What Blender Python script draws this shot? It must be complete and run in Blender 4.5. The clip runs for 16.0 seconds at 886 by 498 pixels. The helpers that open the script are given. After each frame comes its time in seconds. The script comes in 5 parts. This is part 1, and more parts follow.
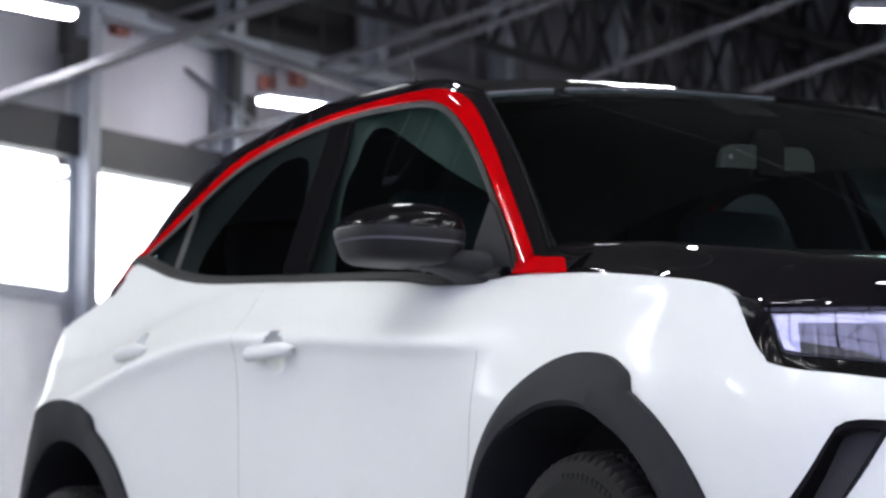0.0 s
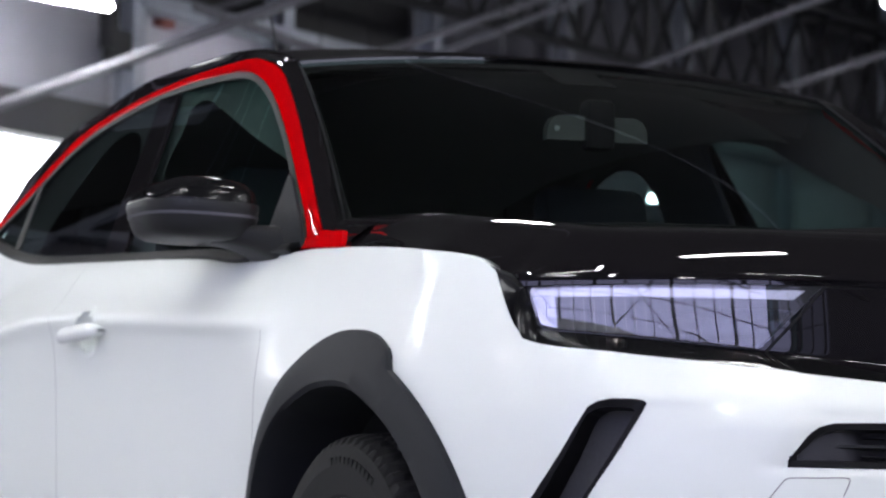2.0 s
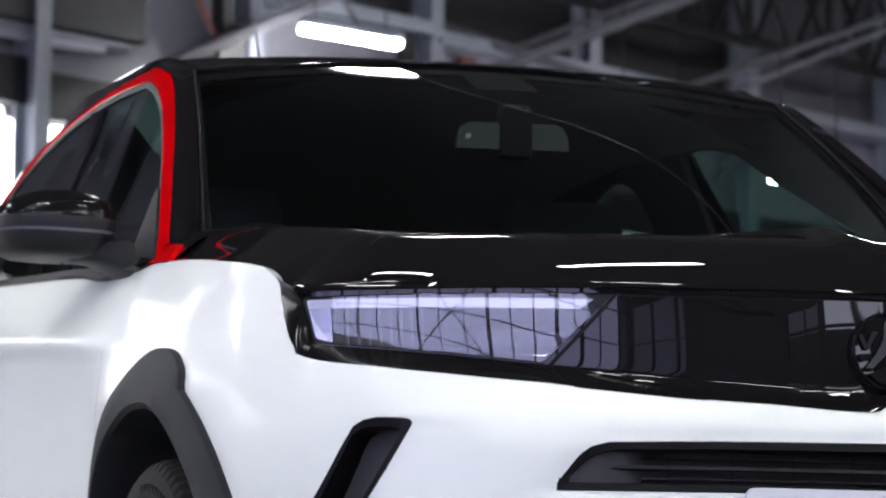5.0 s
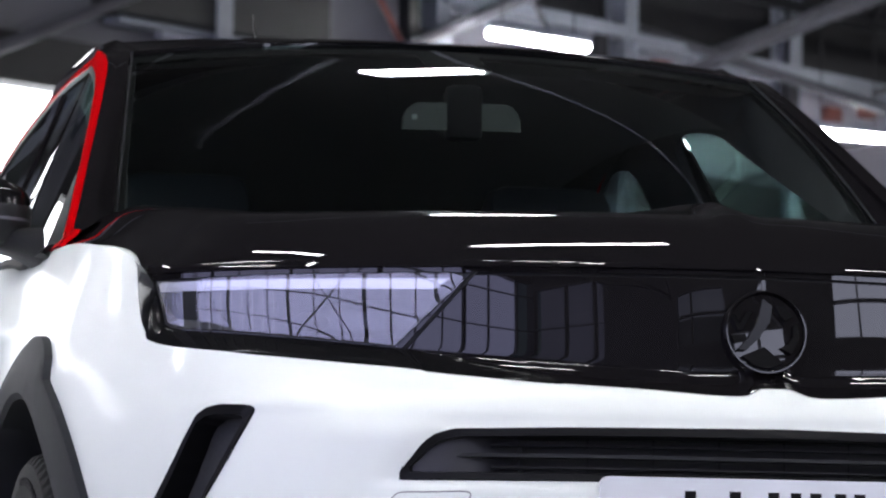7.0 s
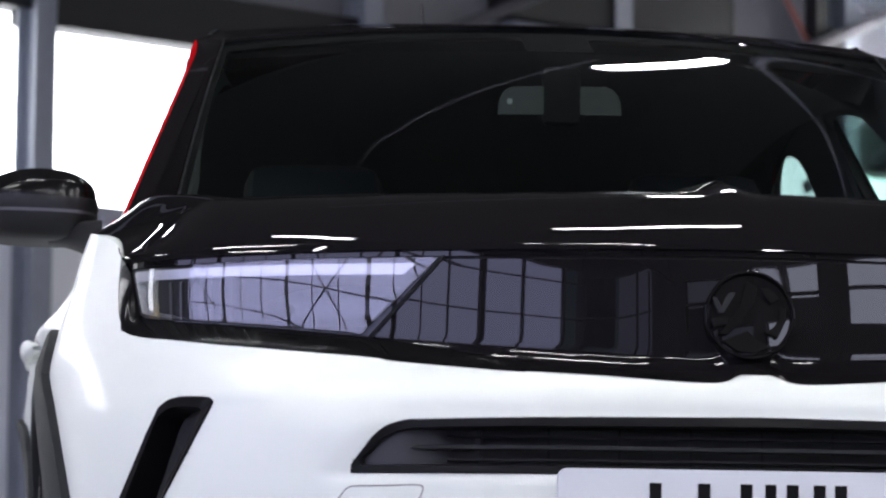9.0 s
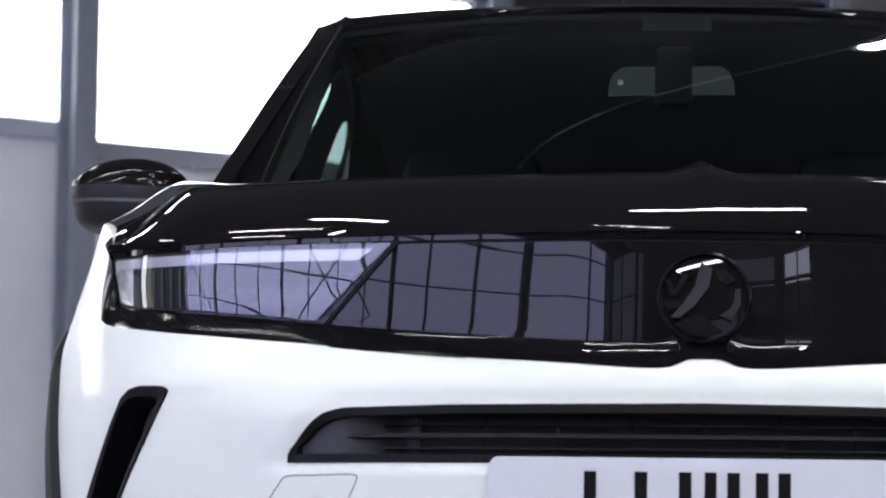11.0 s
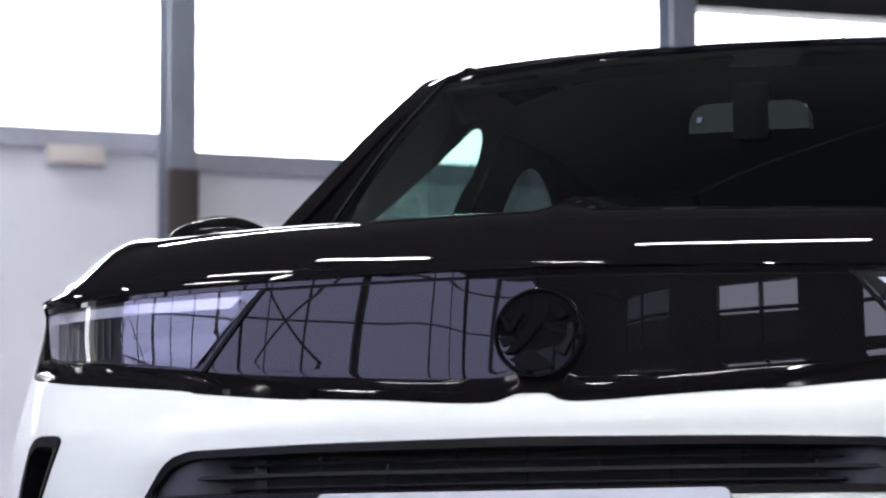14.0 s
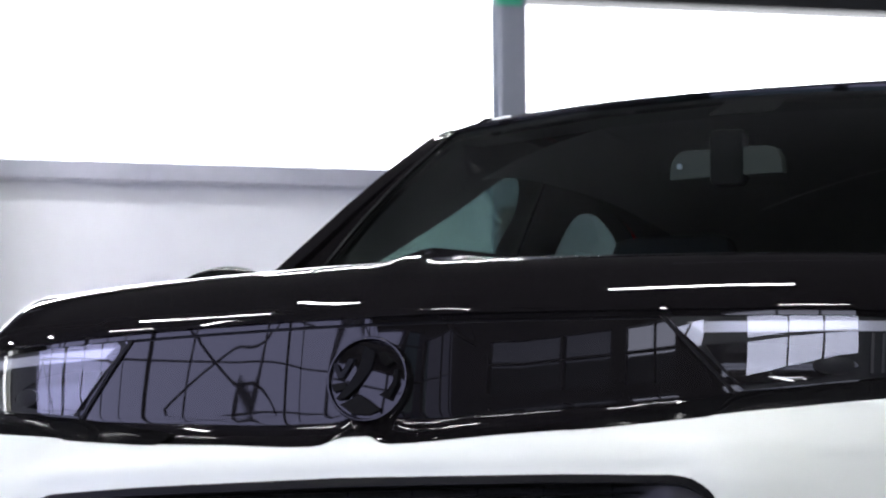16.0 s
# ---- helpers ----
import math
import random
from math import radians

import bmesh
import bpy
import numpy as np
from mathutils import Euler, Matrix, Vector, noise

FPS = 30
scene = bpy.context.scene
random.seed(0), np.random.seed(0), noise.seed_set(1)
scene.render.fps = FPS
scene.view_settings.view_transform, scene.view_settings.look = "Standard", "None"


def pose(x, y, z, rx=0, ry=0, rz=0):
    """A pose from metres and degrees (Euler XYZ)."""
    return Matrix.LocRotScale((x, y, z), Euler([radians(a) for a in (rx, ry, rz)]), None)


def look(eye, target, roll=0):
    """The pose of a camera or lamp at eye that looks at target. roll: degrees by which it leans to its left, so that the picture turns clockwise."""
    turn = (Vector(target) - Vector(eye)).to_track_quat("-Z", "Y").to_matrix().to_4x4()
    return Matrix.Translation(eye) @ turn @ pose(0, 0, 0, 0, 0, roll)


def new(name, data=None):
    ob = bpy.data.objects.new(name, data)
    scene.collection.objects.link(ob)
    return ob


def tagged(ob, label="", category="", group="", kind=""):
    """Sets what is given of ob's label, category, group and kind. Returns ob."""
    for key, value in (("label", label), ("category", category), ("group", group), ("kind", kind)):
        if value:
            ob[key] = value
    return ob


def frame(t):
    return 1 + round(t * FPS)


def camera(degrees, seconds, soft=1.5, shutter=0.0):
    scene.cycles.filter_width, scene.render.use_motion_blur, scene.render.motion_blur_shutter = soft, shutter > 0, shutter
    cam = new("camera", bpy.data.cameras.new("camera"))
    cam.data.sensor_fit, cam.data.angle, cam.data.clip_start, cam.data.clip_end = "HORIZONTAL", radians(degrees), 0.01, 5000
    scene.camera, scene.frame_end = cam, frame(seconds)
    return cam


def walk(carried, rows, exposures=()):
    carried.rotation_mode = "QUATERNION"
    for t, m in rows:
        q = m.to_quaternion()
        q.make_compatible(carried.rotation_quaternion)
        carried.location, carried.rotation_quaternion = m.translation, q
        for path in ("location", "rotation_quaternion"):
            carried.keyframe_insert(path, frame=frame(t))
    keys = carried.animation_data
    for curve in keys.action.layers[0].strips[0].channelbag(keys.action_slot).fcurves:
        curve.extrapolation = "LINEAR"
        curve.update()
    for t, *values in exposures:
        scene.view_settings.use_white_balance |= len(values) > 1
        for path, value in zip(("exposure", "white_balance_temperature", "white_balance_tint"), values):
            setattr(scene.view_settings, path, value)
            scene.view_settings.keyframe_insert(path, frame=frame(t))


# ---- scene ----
cam = camera(12.5, 16.0, soft=2.1)
PATH = [
    (0, (5.296, -4.129, 0.366), (3.502, -3.266, 0.549), 0.8),
    (0.5, (5.288, -3.994, 0.359), (3.491, -3.136, 0.543), 0.8),
    (1, (5.26, -3.798, 0.363), (3.459, -2.948, 0.546), 0.8),
    (1.5, (5.26, -3.625, 0.362), (3.453, -2.787, 0.545), 0.8),
    (2, (5.242, -3.429, 0.361), (3.42, -2.623, 0.543), 0.8),
    (2.5, (5.225, -3.215, 0.365), (3.387, -2.447, 0.547), 0.7),
    (3, (5.207, -3.015, 0.361), (3.358, -2.274, 0.544), 0.8),
    (3.5, (5.171, -2.823, 0.362), (3.311, -2.112, 0.55), 0.8),
    (4, (5.138, -2.643, 0.359), (3.266, -1.969, 0.556), 0.8),
    (4.5, (5.143, -2.489, 0.358), (3.258, -1.852, 0.561), 0.7),
    (5, (5.167, -2.347, 0.36), (3.271, -1.743, 0.562), 0.7),
    (7.5, (5.016, -1.533, 0.347), (3.074, -1.106, 0.555), 0.6),
    (8, (4.994, -1.353, 0.347), (3.04, -0.984, 0.555), 0.6),
    (8.5, (4.964, -1.168, 0.346), (2.997, -0.87, 0.554), 0.6),
    (9, (4.937, -0.964, 0.346), (2.96, -0.74, 0.555), 0.6),
    (11.5, (4.864, 0.075, 0.36), (2.879, -0.072, 0.56), 0.6),
    (12, (4.866, 0.292, 0.356), (2.888, 0.073, 0.557), 0.4),
    (12.5, (4.86, 0.502, 0.355), (2.891, 0.213, 0.556), 0.4),
    (13, (4.852, 0.702, 0.364), (2.893, 0.349, 0.563), 0.4),
    (13.5, (4.844, 0.911, 0.381), (2.898, 0.492, 0.581), 0.2),
    (14, (4.825, 1.109, 0.34), (2.897, 0.627, 0.564), -0.3),
    (14.5, (4.825, 1.319, 0.333), (2.913, 0.779, 0.563), -0.4),
    (15, (4.822, 1.547, 0.337), (2.928, 0.952, 0.571), -0.5),
    (15.5, (4.829, 1.771, 0.337), (2.953, 1.12, 0.576), -0.2),
    (16, (4.833, 2.02, 0.331), (2.982, 1.303, 0.571), -0.4),
]
walk(cam, [(t, look(eye, target, roll)) for t, eye, target, roll in PATH])

# ---------------------------------------------------------------- world, light, exposure
world = bpy.data.worlds.new("hall_world")
scene.world = world
world.use_nodes = True
_bg = world.node_tree.nodes["Background"]
_sky = world.node_tree.nodes.new("ShaderNodeTexSky")
_sky.sky_type = "NISHITA"
_sky.sun_disc = False
_sky.sun_elevation, _sky.sun_rotation = radians(35), radians(200)
world.node_tree.links.new(_sky.outputs[0], _bg.inputs[0])
_bg.inputs[1].default_value = 0.06
scene.view_settings.exposure = 0.28

# the hall's own axes: E1 runs along the window wall, E2 points from it to the car
E1, E2 = Vector((0.582, -0.813, 0)), Vector((0.813, 0.582, 0))
WALL = -15.07          # the window wall, along E2
COL0 = -7.15


def hall(a, b, z):
    return E1 * a + E2 * b + Vector((0, 0, z))


cam.data.dof.use_dof, cam.data.dof.focus_distance, cam.data.dof.aperture_fstop = True, 5.7, 12.5


# ---------------------------------------------------------------- materials
def material(name, color, rough=0.5, metal=0.0, grain=0.0, scale=20.0, bump=0.0, coat=0.0, spec=0.5, stain=0.0, stain_scale=2.0):
    m = bpy.data.materials.new(name)
    m.use_nodes = True
    nt = m.node_tree
    b = nt.nodes["Principled BSDF"]
    b.inputs["Base Color"].default_value = (*color, 1)
    b.inputs["Roughness"].default_value = rough
    b.inputs["Metallic"].default_value = metal
    b.inputs["Coat Weight"].default_value = coat
    b.inputs["Coat Roughness"].default_value = 0.02
    b.inputs["Specular IOR Level"].default_value = spec
    if grain or bump or stain:
        tc = nt.nodes.new("ShaderNodeTexCoord")
        n1 = nt.nodes.new("ShaderNodeTexNoise")
        n1.inputs["Scale"].default_value, n1.inputs["Detail"].default_value = scale, 6
        nt.links.new(tc.outputs["Object"], n1.inputs["Vector"])
        n2 = nt.nodes.new("ShaderNodeTexNoise")
        n2.inputs["Scale"].default_value, n2.inputs["Detail"].default_value = stain_scale, 4
        nt.links.new(tc.outputs["Object"], n2.inputs["Vector"])
        mx = nt.nodes.new("ShaderNodeMix")
        mx.data_type = "RGBA"
        mx.inputs[6].default_value = (*[c * (1 - grain) for c in color], 1)
        mx.inputs[7].default_value = (*[min(1, c * (1 + grain)) for c in color], 1)
        nt.links.new(n1.outputs["Fac"], mx.inputs[0])
        m2 = nt.nodes.new("ShaderNodeMix")
        m2.data_type, m2.blend_type = "RGBA", "MULTIPLY"
        m2.inputs[7].default_value = (1 - stain, 1 - stain, 1 - stain * 0.9, 1)
        ramp = nt.nodes.new("ShaderNodeMapRange")
        ramp.inputs[1].default_value, ramp.inputs[2].default_value = 0.42, 0.68
        nt.links.new(n2.outputs["Fac"], ramp.inputs[0])
        nt.links.new(ramp.outputs[0], m2.inputs[0])
        nt.links.new(mx.outputs[2], m2.inputs[6])
        nt.links.new(m2.outputs[2], b.inputs["Base Color"])
        if bump:
            bp = nt.nodes.new("ShaderNodeBump")
            bp.inputs["Strength"].default_value, bp.inputs["Distance"].default_value = bump, 0.002
            nt.links.new(n1.outputs["Fac"], bp.inputs["Height"])
            nt.links.new(bp.outputs[0], b.inputs["Normal"])
    return m


def glass(name, tint, ior=1.5, rough=0.0):
    m = bpy.data.materials.new(name)
    m.use_nodes = True
    nt = m.node_tree
    nt.nodes.remove(nt.nodes["Principled BSDF"])
    out = nt.nodes["Material Output"]
    tr, gl = nt.nodes.new("ShaderNodeBsdfTransparent"), nt.nodes.new("ShaderNodeBsdfGlossy")
    tr.inputs[0].default_value = (*tint, 1)
    gl.inputs["Roughness"].default_value = rough
    lw, mix = nt.nodes.new("ShaderNodeLayerWeight"), nt.nodes.new("ShaderNodeMixShader")
    lw.inputs[0].default_value = 0.5
    f0 = ((ior - 1) / (ior + 1)) ** 2
    pw, ma = nt.nodes.new("ShaderNodeMath"), nt.nodes.new("ShaderNodeMath")
    pw.operation, ma.operation = "POWER", "MULTIPLY_ADD"
    pw.inputs[1].default_value = 5.0
    ma.inputs[1].default_value, ma.inputs[2].default_value = 1 - f0, f0
    nt.links.new(lw.outputs["Facing"], pw.inputs[0])
    nt.links.new(pw.outputs[0], ma.inputs[0])
    nt.links.new(ma.outputs[0], mix.inputs[0])
    nt.links.new(tr.outputs[0], mix.inputs[1])
    nt.links.new(gl.outputs[0], mix.inputs[2])
    nt.links.new(mix.outputs[0], out.inputs[0])
    return m


def lamp_material(name, color, strength, base=0.03):
    m = bpy.data.materials.new(name)
    m.use_nodes = True
    b = m.node_tree.nodes["Principled BSDF"]
    b.inputs["Base Color"].default_value = (base, base, base, 1)
    b.inputs["Emission Color"].default_value = (*color, 1)
    b.inputs["Emission Strength"].default_value = strength
    return m


WHITE = material("white_car_paint", (0.735, 0.772, 0.73), 0.5, coat=0.33, grain=0.012, scale=900, stain=0.015, stain_scale=1.5)
BLACK = material("gloss_black_paint", (0.0068, 0.0062, 0.0069), 0.5, coat=1.0, spec=0.0, grain=0.2, scale=900, stain=0.1, stain_scale=3)
BLACK.node_tree.nodes["Principled BSDF"].inputs["Coat IOR"].default_value = 1.42
RED = material("gloss_red_paint", (0.43, 0.0008, 0.0025), 0.35, coat=0.3, spec=0.0, grain=0.03, scale=800, stain=0.04)
WHITE.node_tree.nodes["Principled BSDF"].inputs["Coat Roughness"].default_value = 0.10
CLAD = material("grey_textured_plastic", (0.013, 0.0145, 0.017), 0.65, spec=0.25, grain=0.25, scale=600, bump=0.35, stain=0.15, stain_scale=6)
TRIM = material("black_matt_trim", (0.012, 0.0125, 0.0135), 0.45, spec=0.25, grain=0.2, scale=400, bump=0.15, stain=0.1)
JOINT = material("grey_paint_joint", (0.22, 0.225, 0.225), 0.5, grain=0.1, scale=300)
SEAL = material("grey_window_seal", (0.0032, 0.0039, 0.0040), 0.6, grain=0.1, scale=300, bump=0.1)
DARK = material("dark_interior_plastic", (0.055, 0.056, 0.058), 0.6, spec=0.25, grain=0.2, scale=200, bump=0.2, stain=0.2)
CLOTH = material("dark_seat_fabric", (0.045, 0.045, 0.047), 0.9, spec=0.2, grain=0.3, scale=500, bump=0.5, stain=0.15)
LINING = material("grey_headliner", (0.12, 0.122, 0.122), 0.9, grain=0.15, scale=500, bump=0.3, stain=0.05)
RUBBER = material("tyre_rubber", (0.006, 0.006, 0.0064), 0.75, spec=0.25, grain=0.3, scale=150, bump=0.3, stain=0.25, stain_scale=8)
ALLOY = material("alloy_rim", (0.35, 0.36, 0.37), 0.3, metal=0.9, grain=0.05, scale=80, stain=0.1)
GUIDE = material("white_light_guide", (0.60, 0.60, 0.64), 0.25, metal=0.45, grain=0.02, scale=200, coat=0.6)
LEG = material("satin_guide_leg", (0.42, 0.42, 0.44), 0.16, metal=0.85, grain=0.03, scale=120)
PLATE = material("white_number_plate", (0.66, 0.68, 0.72), 0.35, grain=0.02, scale=300, coat=0.4, stain=0.03)
SOOT = material("black_foam", (0.010, 0.0098, 0.0105), 0.9, spec=0.03, grain=0.2, scale=300)
BLANK = material("smooth_grey_plastic", (0.030, 0.030, 0.036), 0.4, spec=0.4, grain=0.15, scale=300, stain=0.1, stain_scale=9)
EDGING = material("satin_black_edge", (0.006, 0.006, 0.0065), 0.5, coat=0.32, spec=0.0, grain=0.2, scale=600)
EDGING.node_tree.nodes["Principled BSDF"].inputs["Coat Roughness"].default_value = 0.11
INK = material("black_plate_characters", (0.007, 0.007, 0.008), 0.4, grain=0.1, scale=300, spec=0.1)
LENSGREY = material("dull_lamp_plastic", (0.045, 0.045, 0.045), 0.3, grain=0.1, scale=200, coat=0.3)
SILVER = material("silver_mirror_face", (0.8, 0.8, 0.82), 0.02, metal=1.0, grain=0.01, scale=10)
SCREEN = glass("windscreen_glass", (0.60, 0.70, 0.66))
SIDEGLASS = glass("side_window_glass", (0.37, 0.57, 0.52))
PRIVACY = glass("dark_privacy_glass", (0.21, 0.28, 0.28))
LENS = glass("clear_lamp_lens", (0.86, 0.87, 0.90), 2.1)
CONCRETE = material("painted_concrete_floor", (0.28, 0.28, 0.29), 0.45, grain=0.25, scale=6, bump=0.2, stain=0.25, stain_scale=0.4)
PANEL = material("white_wall_cladding", (0.83, 0.845, 0.90), 0.6, grain=0.05, scale=8, bump=0.15, stain=0.12, stain_scale=0.5)
STEEL = material("grey_painted_steel", (0.24, 0.26, 0.31), 0.5, grain=0.12, scale=15, bump=0.1, stain=0.25, stain_scale=1.5)
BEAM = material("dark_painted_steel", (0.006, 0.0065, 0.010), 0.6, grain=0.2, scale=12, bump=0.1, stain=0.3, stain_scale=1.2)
RUST = material("red_oxide_steel", (0.22, 0.07, 0.055), 0.65, grain=0.2, scale=15, stain=0.4, stain_scale=2)
# eaves sheeting lightened to carry the light on the far bays
EAVES_LIT = material("lit_eaves_sheeting", (0.12, 0.12, 0.145), 0.7, grain=0.4, scale=3, stain=0.5, stain_scale=0.8)
BEIGE = material("pale_beige_board", (0.66, 0.61, 0.57), 0.7, grain=0.08, scale=20, stain=0.1)
BROWN = material("dark_brown_metal", (0.045, 0.034, 0.032), 0.6, grain=0.2, scale=20, stain=0.3)
GREEN = material("green_sign_plastic", (0.05, 0.42, 0.26), 0.5, grain=0.05, scale=30)
RAIL = material("pale_grey_steel_rail", (0.42, 0.43, 0.50), 0.5, grain=0.12, scale=15, bump=0.1, stain=0.25, stain_scale=1.5)
SHELLGREY = material("mirror_shell_plastic", (0.020, 0.025, 0.023), 0.6, grain=0.1, scale=300)
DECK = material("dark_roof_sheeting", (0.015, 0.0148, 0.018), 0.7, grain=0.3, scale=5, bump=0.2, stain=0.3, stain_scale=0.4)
# three tones of one wall sheeting, its uneven lighting put into the colour
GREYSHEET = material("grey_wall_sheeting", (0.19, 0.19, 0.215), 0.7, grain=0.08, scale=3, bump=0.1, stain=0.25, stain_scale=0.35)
HALFLITSHEET = material("half_lit_wall_sheeting", (0.22, 0.22, 0.26), 0.7, grain=0.08, scale=3, bump=0.1, stain=0.25, stain_scale=0.35)
LITSHEET = material("lit_wall_sheeting", (0.36, 0.35, 0.41), 0.7, grain=0.08, scale=3, bump=0.1, stain=0.25, stain_scale=0.35)
TUBE = lamp_material("lit_tube_diffuser", (0.99, 0.985, 1.0), 106.0, 0.8)
DAY = lamp_material("bright_overcast_sky", (0.93, 0.95, 1.0), 5.4)
TUBING = material("dull_grey_tubing", (0.09, 0.09, 0.105), 0.6, grain=0.15, scale=12, stain=0.3, stain_scale=1.0)
YARD = lamp_material("dim_yard_light", (0.50, 0.62, 0.85), 0.07)
PALE = lamp_material("grey_evening_sky", (0.74, 0.77, 1.0), 4.5)
PORCH = lamp_material("half_shaded_yard", (0.60, 0.61, 0.96), 0.55)
MIST = lamp_material("grey_sky_over_roofs", (0.66, 0.70, 1.0), 0.6)
DUSK = lamp_material("pale_sky_behind_glazing", (0.585, 0.595, 1.0), 3.1)


# ---------------------------------------------------------------- mesh helpers
def part(name, bm, mat, parent=None, label="", smooth=True):
    me = bpy.data.meshes.new(name)
    bmesh.ops.recalc_face_normals(bm, faces=bm.faces)
    bm.to_mesh(me)
    bm.free()
    me.materials.append(mat)
    if smooth:
        me.shade_smooth()
        me.set_sharp_from_angle(angle=radians(38))
    ob = new(name, me)
    if parent is not None:
        ob.parent = parent
    if label:
        ob["label"] = label
    return ob


def spline(knots, steps):
    """Catmull-Rom through the knots, 'steps' pieces between two of them."""
    k = [np.array(p, float) for p in knots]
    k = [2 * k[0] - k[1]] + k + [2 * k[-1] - k[-2]]
    out = []
    for i in range(1, len(k) - 2):
        for j in range(steps):
            t = j / steps
            a, b, c, d = k[i - 1], k[i], k[i + 1], k[i + 2]
            out.append(0.5 * (2 * b + (c - a) * t + (2 * a - 5 * b + 4 * c - d) * t * t + (3 * b - a - 3 * c + d) * t ** 3))
    out.append(k[-2])
    return np.array(out)


def curve_of(pairs):
    """A smooth function through pairs in rising order of their first number (monotone between knots)."""
    xs = np.array([p[0] for p in pairs], float)
    ys = np.array([p[1] for p in pairs], float)
    h = np.diff(xs)
    d = np.diff(ys) / h
    m = np.zeros(len(xs))
    m[1:-1] = np.where(d[:-1] * d[1:] > 0, 2 * d[:-1] * d[1:] / np.where(d[:-1] + d[1:] == 0, 1, d[:-1] + d[1:]), 0)
    m[0], m[-1] = d[0], d[-1]

    def f(x):
        x = np.clip(x, xs[0], xs[-1])
        i = np.clip(np.searchsorted(xs, x) - 1, 0, len(h) - 1)
        t = (x - xs[i]) / h[i]
        return ((1 + 2 * t) * (1 - t) ** 2 * ys[i] + t * (1 - t) ** 2 * h[i] * m[i]
                + t * t * (3 - 2 * t) * ys[i + 1] + t * t * (t - 1) * h[i] * m[i + 1])
    return f


def resample(pts, n):
    p = np.array(pts, float)
    s = np.concatenate([[0], np.cumsum(np.linalg.norm(np.diff(p, axis=0), axis=1))])
    q = np.linspace(0, s[-1], n)
    return np.stack([np.interp(q, s, p[:, i]) for i in range(p.shape[1])], 1)


def sheet(rows, bm=None, closed=False):
    """Faces between rows of points, all of the same length."""
    bm = bm or bmesh.new()
    vs = [[bm.verts.new(tuple(p)) for p in r] for r in rows]
    for a, b in zip(vs[:-1], vs[1:]):
        n = len(a)
        for i in range(n if closed else n - 1):
            j = (i + 1) % n
            bm.faces.new((a[i], a[j], b[j], b[i]))
    return bm


def solid(rows, thick, inward):
    """A sheet with thickness: 'inward' maps a point and a depth to the point behind it."""
    rows = [[np.array(p, float) for p in r] for r in rows]
    bm = bmesh.new()
    f = [[bm.verts.new(p) for p in r] for r in rows]
    b = [[bm.verts.new(inward(p, thick)) for p in r] for r in rows]
    nr, nc = len(rows), len(rows[0])
    for i in range(nr - 1):
        for j in range(nc - 1):
            bm.faces.new((f[i][j], f[i][j + 1], f[i + 1][j + 1], f[i + 1][j]))
            bm.faces.new((b[i][j], b[i + 1][j], b[i + 1][j + 1], b[i][j + 1]))
    ring = [(0, j) for j in range(nc)] + [(i, nc - 1) for i in range(1, nr)] + [(nr - 1, j) for j in range(nc - 2, -1, -1)] + [(i, 0) for i in range(nr - 2, 0, -1)]
    for k in range(len(ring)):
        (i, j), (m, n) = ring[k], ring[(k + 1) % len(ring)]
        bm.faces.new((f[i][j], b[i][j], b[m][n], f[m][n]))
    return bm


def patch(poly, place, thick, step=0.03, inward=None):
    """A panel cut out of a surface: 'place' takes the flat polygon's (u, v) to the surface."""
    flat = bmesh.new()
    flat.faces.new([flat.verts.new((u, v, 0)) for u, v in poly])
    us, vs = [p[0] for p in poly], [p[1] for p in poly]
    for lo, hi, ax in ((min(us), max(us), 0), (min(vs), max(vs), 1)):
        n = int((hi - lo) / step)
        for i in range(1, n + 1):
            c = [0, 0, 0]
            c[ax] = lo + (hi - lo) * i / (n + 1)
            nn = [0, 0, 0]
            nn[ax] = 1
            bmesh.ops.bisect_plane(flat, geom=flat.verts[:] + flat.edges[:] + flat.faces[:], plane_co=c, plane_no=nn)
    bmesh.ops.triangulate(flat, faces=[f for f in flat.faces if len(f.verts) > 4])
    flat.verts.index_update()
    bm = bmesh.new()
    uv = [(v.co.x, v.co.y) for v in flat.verts]
    front = [bm.verts.new(tuple(place(u, v, 0.0))) for u, v in uv]
    back = [bm.verts.new(tuple(place(u, v, -thick))) for u, v in uv]
    for f in flat.faces:
        ids = [v.index for v in f.verts]
        bm.faces.new([front[i] for i in ids])
        bm.faces.new([back[i] for i in reversed(ids)])
    for e in flat.edges:
        if e.is_boundary:
            i, j = e.verts[0].index, e.verts[1].index
            bm.faces.new((front[i], front[j], back[j], back[i]))
    flat.free()
    return bm


def box(bm, x0, y0, z0, x1, y1, z1, m=None, bevel=0.0):
    r = bmesh.ops.create_cube(bm, size=1)
    for v in r["verts"]:
        v.co = Vector((x0 + (v.co.x + 0.5) * (x1 - x0), y0 + (v.co.y + 0.5) * (y1 - y0), z0 + (v.co.z + 0.5) * (z1 - z0)))
    if bevel:
        es = list({e for v in r["verts"] for e in v.link_edges})
        q = bmesh.ops.bevel(bm, geom=es, offset=bevel, segments=2, affect="EDGES", profile=0.5)
        if m is not None:
            for v in {v for f in q["faces"] for v in f.verts} | {v for v in r["verts"] if v.is_valid}:
                v.co = m @ v.co
    elif m is not None:
        for v in r["verts"]:
            v.co = m @ v.co
    return bm


